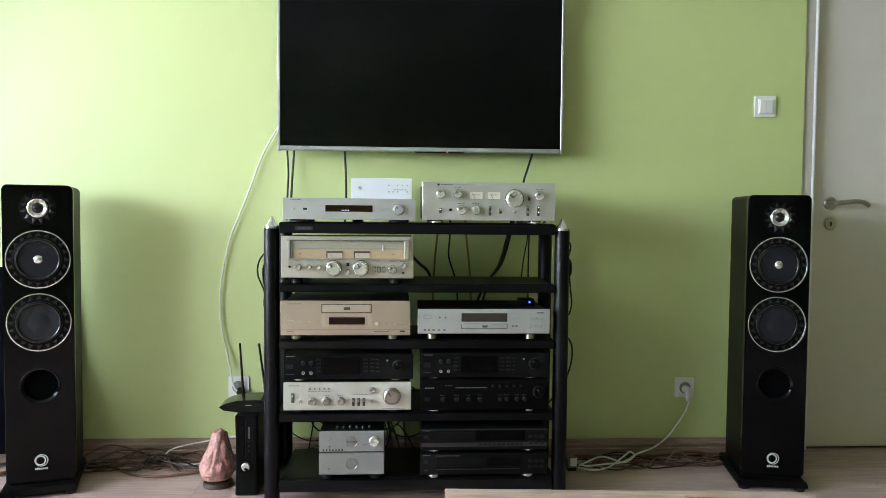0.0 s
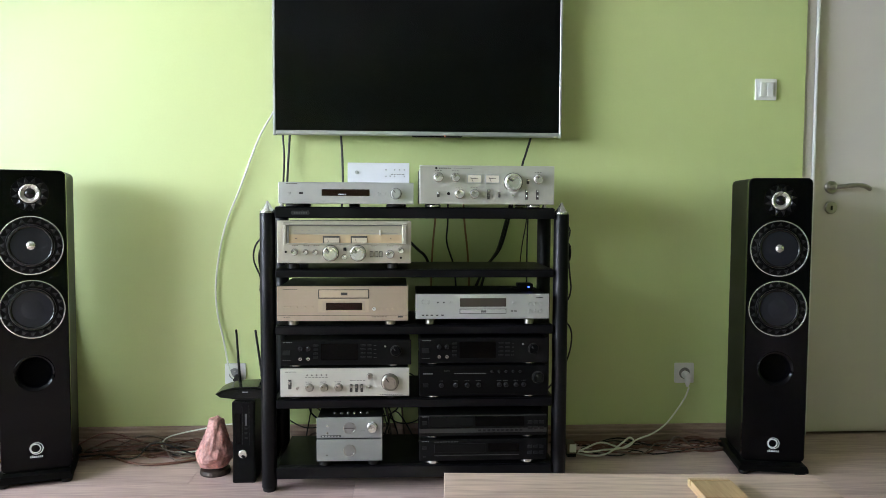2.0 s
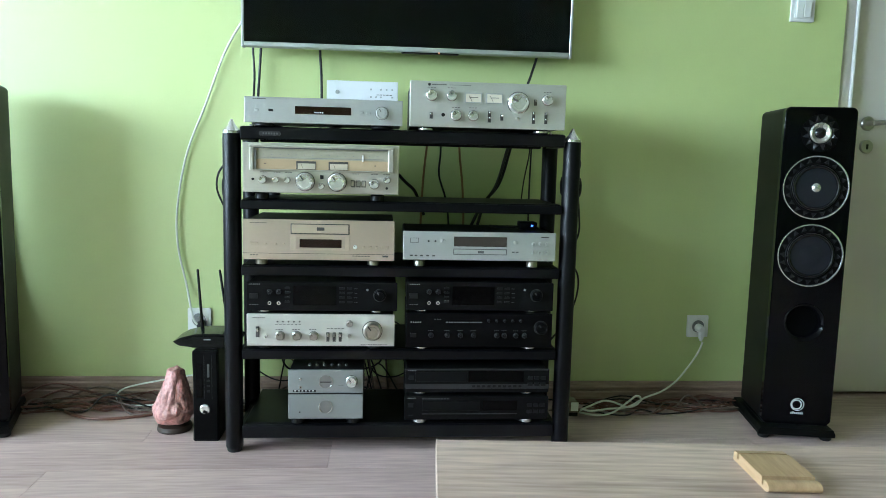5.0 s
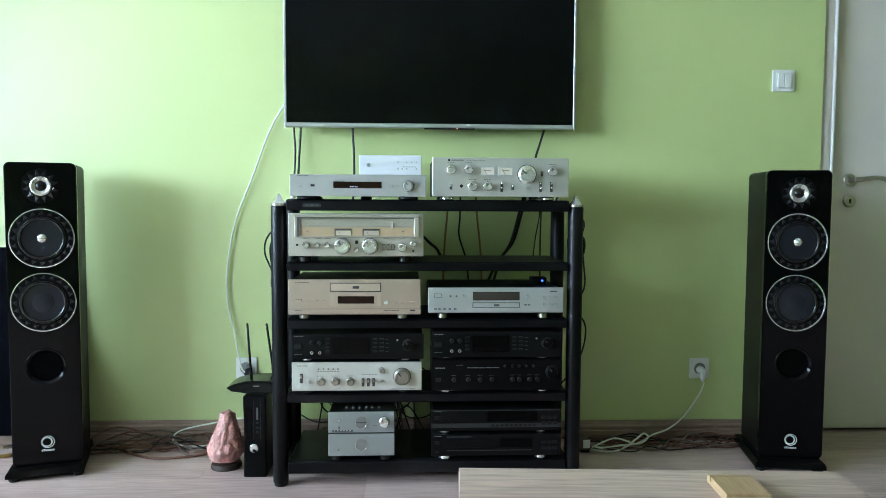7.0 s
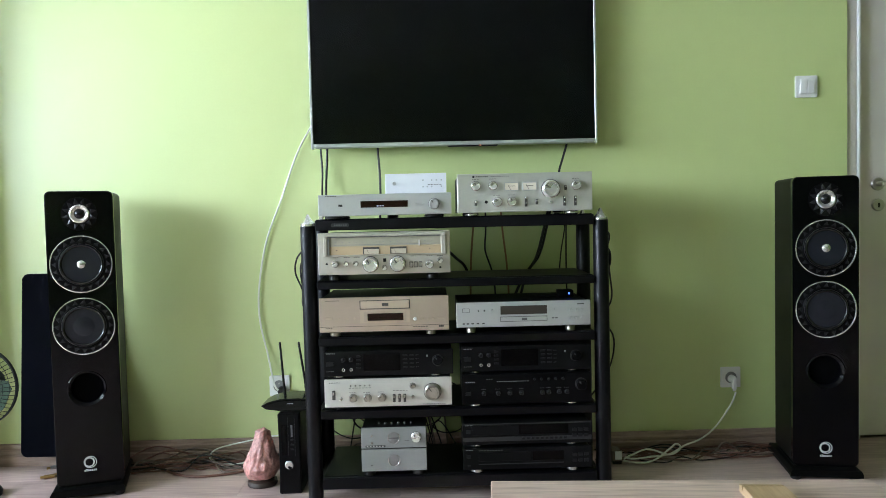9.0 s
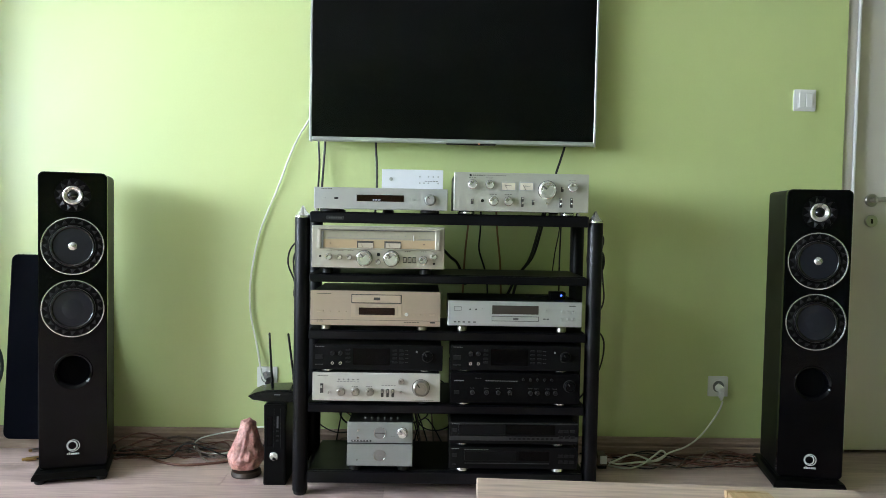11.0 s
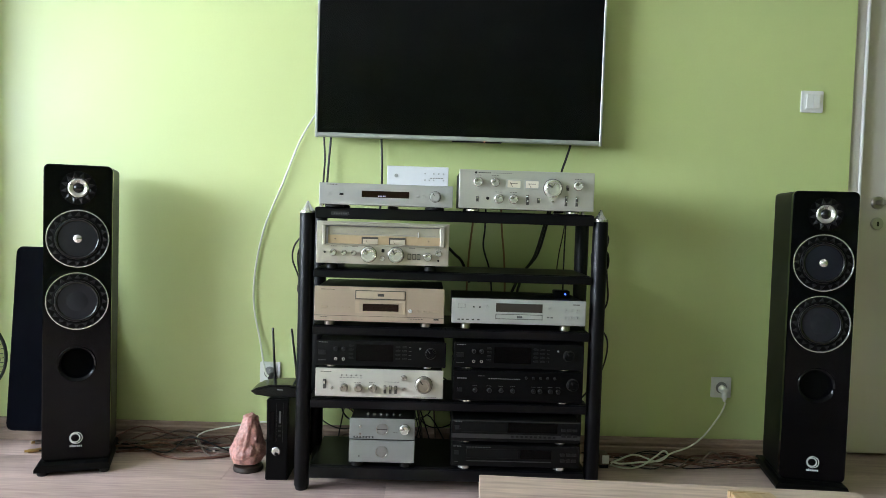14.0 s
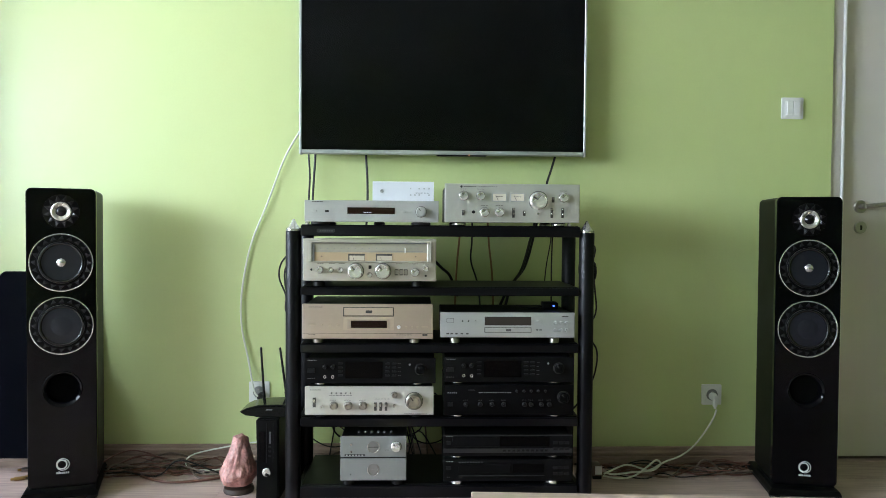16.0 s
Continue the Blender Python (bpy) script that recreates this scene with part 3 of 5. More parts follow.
# integrated amplifier with two meters, on the top
A = Unit("integrated_amplifier", "vintage silver integrated amplifier with two meters on the top shelf", -0.015, 0.416, 0.930, 1.053, floor_z=0.920, face=SILVER, body=BLACKMETAL, depth=0.34, foot_r=0.022)
for u, v, r in ((0.139, 0.69, 0.0135), (0.266, 0.69, 0.0125), (0.880, 0.66, 0.0135), (0.295, 0.27, 0.0135), (0.405, 0.27, 0.0130)):
    A.knob(u, v, r, 0.018)
    A.bars(u - 0.028, v + 0.17, 0.024, 3)
A.knob(0.692, 0.575, 0.0265, 0.024, angle=-60, name="volume_knob")
x, z = A.p(0.692, 0.40)
part("badge", slab([(x - 0.020, z), (x + 0.020, z), (x, z - 0.030)], -0.0015, -0.0003), WARMSILVER, A.face)
A.knob(0.692, 0.235, 0.0042, 0.006, name="button")
for u0, u1 in ((0.348, 0.458), (0.483, 0.591)):
    m = A.rect("meter", u0, u1, 0.54, 0.77, 0.003, SILVERCOOL, label="backlit cream level meter")
    xa, za = A.p(u0, 0.54)
    xb, zb = A.p(u1, 0.77)
    part("meter_face", box(xa + 0.003, xb - 0.003, -0.0036, -0.0031, za + 0.003, zb - 0.003), METERFACE, m)
    part("scale", box(xa + 0.012, xb - 0.012, -0.0041, -0.0037, za + 0.015, za + 0.0165), DARKPRINT, m)
    part("needle", box(-0.0006, 0.0006, -0.0045, -0.0038, 0, 0.018), DARKPRINT, m, at=(xa + 0.02, 0, za + 0.004), rot=(0, -28, 0))
for u, v in ((0.137, 0.25), (0.508, 0.32), (0.508, 0.20), (0.588, 0.25), (0.802, 0.60), (0.793, 0.32), (0.793, 0.20), (0.873, 0.32), (0.873, 0.20)):
    A.switch(u, v, 0.0042, 0.0075)
A.jack(0.213, 0.27, 0.005, BLACKFACE)
A.knob(0.122, 0.925, 0.0035, 0.0008, CABLEBLACK, name="emblem")
A.bars(0.14, 0.925, 0.040, 7, DARKPRINT, 0.0028, 0.25)
A.bars(0.25, 0.925, 0.060, 10, GREYPRINT, 0.0013)

# network streamer
B = Unit("network_streamer", "slim satin silver network player on the top shelf", -0.457, -0.034, 0.929, 0.997, floor_z=0.920, face=SILVERCOOL, body=SILVERCOOL, foot=RUBBER, foot_r=0.028, depth=0.28)
B.rect("display", 0.318, 0.672, 0.37, 0.675, 0.0010, DISPRED, label="dark display window")
for i in range(5):
    B.rect("readout", 0.440 + i * 0.012, 0.448 + i * 0.012, 0.415, 0.465, 0.0016, LEDWHITE)
B.knob(0.868, 0.485, 0.0155, 0.016, SILVERCOOL)
B.rect("usb_port", 0.152, 0.182, 0.44, 0.54, 0.0008, CABLEBLACK)
for u in (0.078, 0.74, 0.782):
    B.rect("button", u - 0.012, u + 0.012, 0.43, 0.53, 0.003, SILVERCOOL, 0.001)
B.bars(0.055, 0.925, 0.035, 7, DARKPRINT, 0.0022)

# white phono box behind it
W = Unit("phono_preamp", "small white metal preamplifier standing behind the silver player", -0.262, -0.043, 0.932, 1.077, yf=2.64, floor_z=0.920, face=WHITEMETAL, body=WHITEMETAL, depth=0.05, foot=RUBBER)
W.knob(0.15, 0.76, 0.006, 0.006, SILVERCOOL)
for u in (0.62, 0.69, 0.76, 0.84, 0.92):
    for v in (0.67, 0.83):
        if (u, v) != (0.84, 0.67) and (u, v) != (0.69, 0.83):
            W.rect("button", u - 0.012, u + 0.012, v - 0.018, v + 0.018, 0.002, SILVERCOOL)
W.bars(0.70, 0.72, 0.05, 5, GREYPRINT, 0.002)

# receiver with tuning dial
C = Unit("receiver", "vintage silver stereo receiver with an amber tuning dial", -0.462, -0.041, 0.742, 0.876, floor_z=0.722, face=AGEDSILVER, body=BLACKMETAL, foot=RUBBER, depth=0.30)
for u0, u1, v0, v1 in ((0.046, 0.966, 0.905, 0.955), (0.072, 0.930, 0.445, 0.472), (0.046, 0.072, 0.445, 0.9045), (0.930, 0.966, 0.445, 0.9045)):
    C.rect("dial_frame", u0, u1, v0, v1, 0.010, AGEDSILVER, 0.002, "raised silver frame round the recessed dial")
C.rect("dial", 0.0725, 0.9295, 0.675, 0.9045, 0.0008, DIALGLASS)
C.rect("dial", 0.0725, 0.9295, 0.4725, 0.6745, 0.0012, DIALORANGE)
# grey strips painted where the frame shades the dial's top and left
C.rect("recess_shadow", 0.0725, 0.9295, 0.885, 0.9045, 0.008, GREYPRINT)
C.rect("recess_shadow", 0.0725, 0.088, 0.473, 0.8645, 0.006, MIDPRINT)
C.rect("scale", 0.12, 0.90, 0.702, 0.712, 0.0012, MIDPRINT)
for i in range(15):
    u = 0.13 + i * 0.052
    C.rect("scale_mark", u, u + 0.007, 0.76, 0.775, 0.0012, MIDPRINT)
C.rect("tuning_pointer", 0.762, 0.770, 0.66, 0.79, 0.005, PLASTICWHITE)
for u0, u1 in ((0.340, 0.464), (0.546, 0.670)):
    m = C.rect("meter", u0, u1, 0.478, 0.645, 0.0036, DARKPRINT, label="signal meter in a dark surround")
    xa, za = C.p(u0, 0.478)
    xb, zb = C.p(u1, 0.63)
    part("meter_face", box(xa + 0.004, xb - 0.001, -0.0046, -0.0037, za + 0.001, zb - 0.004), METERDIM, m)
    part("needle", box(-0.0005, 0.0005, -0.0052, -0.0047, 0, 0.011), DARKPRINT, m, at=((xa + xb) / 2 - 0.008, 0, za + 0.003), rot=(0, -20, 0))
for u, v in ((0.136, 0.57), (0.84, 0.57)):
    C.rect("mark", u, u + 0.01, v, v + 0.02, 0.0036, DARKPRINT)
for u, v, r in ((0.128, 0.26, 0.0095), (0.210, 0.26, 0.0075), (0.283, 0.26, 0.0075), (0.841, 0.21, 0.012), (0.922, 0.30, 0.0085), (0.50, 0.15, 0.0075)):
    C.knob(u, v, r, 0.018)
for u in (0.396, 0.601):
    C.knob(u, 0.235, 0.0225, 0.022, name="tuning_knob" if u > 0.5 else "volume_knob")
for u in (0.702, 0.738, 0.772):
    C.rect("button", u - 0.010, u + 0.010, 0.16, 0.26, 0.006, STEEL, 0.001)
    C.rect("button_slot", u - 0.013, u + 0.013, 0.14, 0.28, 0.0008, DARKPRINT)
C.rect("button", 0.492, 0.514, 0.29, 0.37, 0.004, DARKBTN)
C.jack(0.064, 0.265, 0.0035, BLACKFACE)
C.jack(0.922, 0.13, 0.0035, BLACKFACE)
for u in (0.11, 0.195, 0.27, 0.37, 0.575, 0.70, 0.82, 0.90):
    C.bars(u, 0.41, 0.02, 3, DARKPRINT, 0.0016)

# champagne disc player
D = Unit("dvd_player", "champagne gold disc player with a dark metal lid", -0.464, -0.050, 0.558, 0.669, floor_z=0.541, face=GOLD, body=BLACKMETAL, depth=0.30, foot=STEEL, foot_r=0.017)
D.rect("tray_frame", 0.313, 0.700, 0.645, 0.905, 0.0015, DARKPRINT)
D.rect("disc_tray", 0.320, 0.693, 0.670, 0.885, 0.0035, GOLDLIGHT, 0.0012)
D.rect("emblem", 0.485, 0.535, 0.74, 0.82, 0.0040, DARKPRINT)
D.rect("display_frame", 0.313, 0.700, 0.25, 0.62, 0.0016, GOLDLIGHT)
D.rect("display_border", 0.345, 0.67, 0.285, 0.58, 0.0022, GOLD)
D.rect("display", 0.372, 0.648, 0.315, 0.525, 0.0028, DISPRED, label="dark display window")
D.rect("button", 0.050, 0.102, 0.375, 0.435, 0.003, GOLDLIGHT, 0.001)
D.rect("button", 0.912, 0.962, 0.315, 0.375, 0.003, GOLDLIGHT, 0.001)
D.knob(0.738, 0.34, 0.0055, 0.004, PLASTICWHITE, name="button")
for u in (0.795, 0.84, 0.88):
    D.knob(u, 0.335, 0.0036, 0.003, GOLDLIGHT, name="button")
for u in (0.15, 0.215, 0.27):
    D.knob(u, 0.39, 0.0030, 0.003, GOLDLIGHT, name="button")
D.bars(0.05, 0.91, 0.045, 7, DARKPRINT, 0.0018, 0.25)
D.bars(0.72, 0.115, 0.05, 6, DARKPRINT, 0.002)
D.bars(0.92, 0.115, 0.016, 1, DARKPRINT, 0.005, 0.0)
D.bars(0.05, 0.115, 0.022, 3, DARKPRINT, 0.002)
D.rect("groove", 0.0, 1.0, 0.155, 0.165, 0.0006, DARKPRINT)

# silver disc player
E2 = Unit("cd_player", "silver disc player with a brown display window", -0.026, 0.405, 0.563, 0.643, floor_z=0.541, face=SILVERCOOL, body=BLACKMETAL, depth=0.28, foot=STEEL, foot_r=0.016)
E2.rect("display", 0.328, 0.674, 0.49, 0.835, 0.0012, DISPBROWN, label="brown display window")
E2.rect("tray_frame", 0.326, 0.676, 0.20, 0.41, 0.0010, GREYPRINT)
E2.rect("disc_tray", 0.331, 0.671, 0.225, 0.385, 0.0028, SILVERCOOL, 0.001)
E2.rect("emblem", 0.485, 0.525, 0.255, 0.345, 0.0032, GREYPRINT)
for u0, u1, v0, v1 in ((0.045, 0.100, 0.60, 0.612), (0.045, 0.100, 0.755, 0.767), (0.045, 0.048, 0.612, 0.755), (0.097, 0.100, 0.612, 0.755)):
    E2.rect("power_outline", u0, u1, v0, v1, 0.0007, GREYPRINT)
for u in (0.164, 0.208):
    E2.knob(u, 0.66, 0.0025, 0.002, DARKBTN, name="button")
E2.knob(0.262, 0.66, 0.0052, 0.004, SILVERCOOL, name="button")
E2.knob(0.733, 0.65, 0.0052, 0.004, SILVERCOOL, name="button")
E2.bars(0.71, 0.31, 0.022, 2, GREYPRINT, 0.004)
for u in (0.853, 0.897, 0.938):
    for v in (0.60, 0.30):
        E2.knob(u, v, 0.0055, 0.004, SILVERCOOL, name="button")
for u in (0.045, 0.075, 0.11, 0.15, 0.19):
    E2.bars(u, 0.15, 0.010, 1, DARKPRINT, 0.004, 0.2)
E2.bars(0.90, 0.85, 0.022, 1, DARKPRINT, 0.003, 0.0)


# pair of black effect decks
def deck(x0, x1, z0, z1, floor_z, label, du):
    U = Unit("tuner_deck", label, x0, x1, z0, z1, floor_z=floor_z, face=GREYFACE, body=BLACKMETAL, depth=0.28)
    U.rect("display", 0.308 + du, 0.592 + du, 0.20, 0.87, 0.0012, DISPLAY, label="smoked display window")
    for u in (0.152, 0.212):
        U.jack(u + du * 0.2, 0.26, 0.0052)
        U.knob(u + du * 0.2, 0.66, 0.0062, 0.010, DARKBTN, GREYPRINT)
    for v in (0.28, 0.44, 0.60, 0.76):
        U.rect("button", 0.252 + du, 0.287 + du, v, v + 0.07, 0.003, DARKBTN)
        U.rect("button", 0.612 + du, 0.648 + du, v, v + 0.07, 0.003, DARKBTN)
        U.rect("button", 0.664 + du, 0.698 + du, v, v + 0.07, 0.003, DARKBTN)
        U.bars(0.712 + du, v + 0.03, 0.010, 2, GREYPRINT, 0.0012)
    U.rect("button", 0.02, 0.075, 0.42, 0.60, 0.003, DARKBTN)
    U.knob(0.882, 0.56, 0.0155, 0.014, BLACKFACE, GREYPRINT)
    U.knob(0.80, 0.75, 0.003, 0.004, MIDPRINT, name="button")
    U.bars(0.02, 0.92, 0.030, 6, MIDPRINT, 0.0022)
    U.bars(0.02, 0.20, 0.026, 4, GREYPRINT, 0.0018)
    return U


deck(-0.455, -0.040, 0.416, 0.496, 0.4062, "charcoal tuner deck with a smoked display, stacked on the silver amplifier", 0.0)
deck(-0.014, 0.404, 0.420, 0.500, 0.4112, "charcoal tuner deck with a smoked display, stacked on the black amplifier", 0.0)

# silver amplifier
G = Unit("stereo_amplifier", "vintage silver stereo amplifier with a large volume knob", -0.455, -0.046, 0.315, 0.406, floor_z=0.303, face=WARMSILVER, body=BLACKMETAL, depth=0.26, foot=RUBBER)
G.switch(0.073, 0.45, 0.005, 0.014, 0.014)
G.knob(0.133, 0.32, 0.004, 0.014, CHROME)
for u in (0.224, 0.336, 0.449):
    G.knob(u, 0.325, 0.0115, 0.016, STEEL)
    G.bars(u - 0.03, 0.52, 0.022, 3, DARKPRINT, 0.0016)
for u in (0.546, 0.588, 0.629):
    G.switch(u, 0.30, 0.0042, 0.012, 0.012, STEEL)
G.knob(0.692, 0.71, 0.0085, 0.012, STEEL)
G.knob(0.692, 0.325, 0.0048, 0.010, STEEL)
G.knob(0.848, 0.49, 0.0245, 0.022, STEEL, name="volume_knob")
for i in range(5):
    G.knob(0.206 + i * 0.037, 0.765, 0.0022, 0.002, DARKPRINT, name="indicator_light")
G.bars(0.04, 0.88, 0.035, 7, DARKPRINT, 0.0022)
G.bars(0.77, 0.055, 0.075, 11, DARKPRINT, 0.0013)
G.bars(0.19, 0.68, 0.075, 7, GREYPRINT, 0.0014)
G.bars(0.54, 0.56, 0.05, 5, GREYPRINT, 0.0014)

# black amplifier
K = Unit("black_amplifier", "black stereo amplifier with fine pale print, under a tuner deck", -0.014, 0.404, 0.313, 0.411, floor_z=0.303, face=BLACKFACE, body=BLACKMETAL, depth=0.28)
K.bars(0.03, 0.74, 0.032, 5, MIDPRINT, 0.0034)
K.bars(0.27, 0.745, 0.105, 14, MIDPRINT, 0.0022)
K.bars(0.19, 0.83, 0.022, 3, GREYPRINT, 0.0018)
for i in range(5):
    K.knob(0.56 + i * 0.055, 0.80, 0.0042, 0.006, DARKBTN, GREYPRINT, name="button")
for u in (0.17, 0.28, 0.37, 0.46, 0.62, 0.67, 0.75, 0.81):
    K.knob(u, 0.36, 0.0065, 0.010, DARKBTN, GREYPRINT)
    K.bars(u - 0.02, 0.50, 0.016, 3, GREYPRINT, 0.0014)
K.knob(0.92, 0.60, 0.017, 0.018, BLACKFACE, GREYPRINT, name="volume_knob")
K.rect("button", 0.03, 0.07, 0.30, 0.42, 0.003, DARKBTN)

# two small silver units
for z0, z1, fl, kind in ((0.179, 0.246, 0.1772, 1), (0.104, 0.175, 0.083, 0)):
    S = Unit("mini_amplifier" if kind else "power_supply_unit",
             "small silver headphone amplifier stacked on its power supply" if kind else "small silver power supply unit with a round badge",
             -0.342, -0.132, z0, z1, floor_z=fl, face=MINISILVER, body=BLACKMETAL, depth=0.22, over=0.002, foot=RUBBER)
    x, z = S.p(0.5, 0.5)
    bd = part("badge", lathe([(0.019, 0), (0.019, 0.001), (0.0165, 0.0016), (0, 0.0016)], 32), MIDSILVER, S.face, "round polished badge", at=(x, -0.0003, z))
    for a0, a1 in ((-80, 60), (150, 240)):
        pts = [(0.0185 * math.cos(radians(q)), -0.0016, 0.0185 * math.sin(radians(q))) for q in range(a0, a1 + 1, 10)]
        part("badge_rim", tube(pts, 0.0011, 0, 6), CHROME, bd)
    part("badge_bar", box(-0.016, 0.016, -0.0023, -0.0017, -0.002, 0.001), DARKPRINT if kind else MIDSILVER, bd)
    if kind:
        S.knob(0.845, 0.52, 0.0150, 0.016)
        S.knob(0.165, 0.62, 0.0035, 0.006, CHROME, name="button")
        S.jack(0.165, 0.26, 0.004)
        S.rect("print_strip", 0.065, 0.37, 0.06, 0.15, 0.0006, CABLEBLACK)
        for i in range(6):
            S.bars(0.085 + i * 0.047, 0.105, 0.006, 1, PALEPRINT, 0.003, 0.2)
        S.bars(0.67, 0.35, 0.016, 2, GREYPRINT, 0.0016)
        for i in range(6):
            part("stud", lathe([(0.004, 0.0), (0.004, 0.004), (0.002, 0.006), (0, 0.006)], 10, "z"), CHROME, S.t, at=(0.055 + i * 0.021, 0.05, S.dz + S.h - 0.002))
    else:
        S.knob(0.155, 0.28, 0.002, 0.002, DARKPRINT, name="indicator_light")

# two black disc players
for z0, z1, fl, nm in ((0.181, 0.250, 0.1692, "upper"), (0.100, 0.169, 0.083, "lower")):
    Q = Unit("disc_player", "charcoal disc player stacked on another one" if nm == "upper" else "charcoal disc player on the bottom shelf", -0.014, 0.402, z0, z1, floor_z=fl, face=GREYFACE, body=BLACKMETAL, depth=0.28)
    if nm == "upper":
        Q.rect("disc_tray", 0.07, 0.43, 0.46, 0.92, 0.004, GREYFACE, 0.001)
        Q.rect("display", 0.44, 0.82, 0.46, 0.92, 0.0015, DISPLAY)
        Q.rect("lower_band", 0.0, 1.0, 0.16, 0.36, 0.0012, BANDGREY)
        Q.rect("top_band", 0.0, 1.0, 0.945, 0.995, 0.0012, BANDGREY)
        for i in range(10):
            Q.rect("button", 0.46 + i * 0.036, 0.483 + i * 0.036, 0.22, 0.32, 0.003, DARKBTN)
        Q.bars(0.26, 0.70, 0.025, 4, GREYPRINT, 0.003)
    else:
        Q.rect("disc_tray", 0.12, 0.52, 0.40, 0.82, 0.004, GREYFACE, 0.001)
        Q.rect("display", 0.54, 0.78, 0.40, 0.82, 0.0015, DISPLAY)
        Q.bars(0.12, 0.90, 0.08, 9, GREYPRINT, 0.0025)
        Q.rect("lower_band", 0.12, 0.78, 0.24, 0.28, 0.002, BANDGREY)
    for r in range(2):
        for i in range(3):
            Q.rect("button", 0.85 + i * 0.045, 0.885 + i * 0.045, 0.28 + r * 0.28, 0.42 + r * 0.28, 0.003, DARKBTN)
    Q.rect("button", 0.025, 0.06, 0.55, 0.72, 0.003, DARKBTN)
    Q.bars(0.02, 0.93, 0.025, 5, MIDPRINT, 0.0022)
    Q.bars(0.03, 0.2, 0.012, 2, GREYPRINT, 0.0016)

# receiver dongle on the disc player
dg = thing("wireless_receiver", (0.345, 2.47, 0.6415), "small black wireless receiver box with a blue light", "receiver")
part("case", box(-0.026, 0.026, -0.025, 0.025, 0, 0.024, 0.004, 2), BLACKFACE, dg)
part("light", lathe([(0.0035, 0), (0.003, 0.0015), (0, 0.002)], 12, at=(0.010, -0.0252, 0.013)), LEDBLUE, dg)
part("lead", tube([(-0.026, 0, 0.008), (-0.06, 0.0, 0.004), (-0.09, 0.02, 0.004), (-0.10, 0.08, 0.004)], 0.0022, 5, 6), CABLEBLACK, dg)


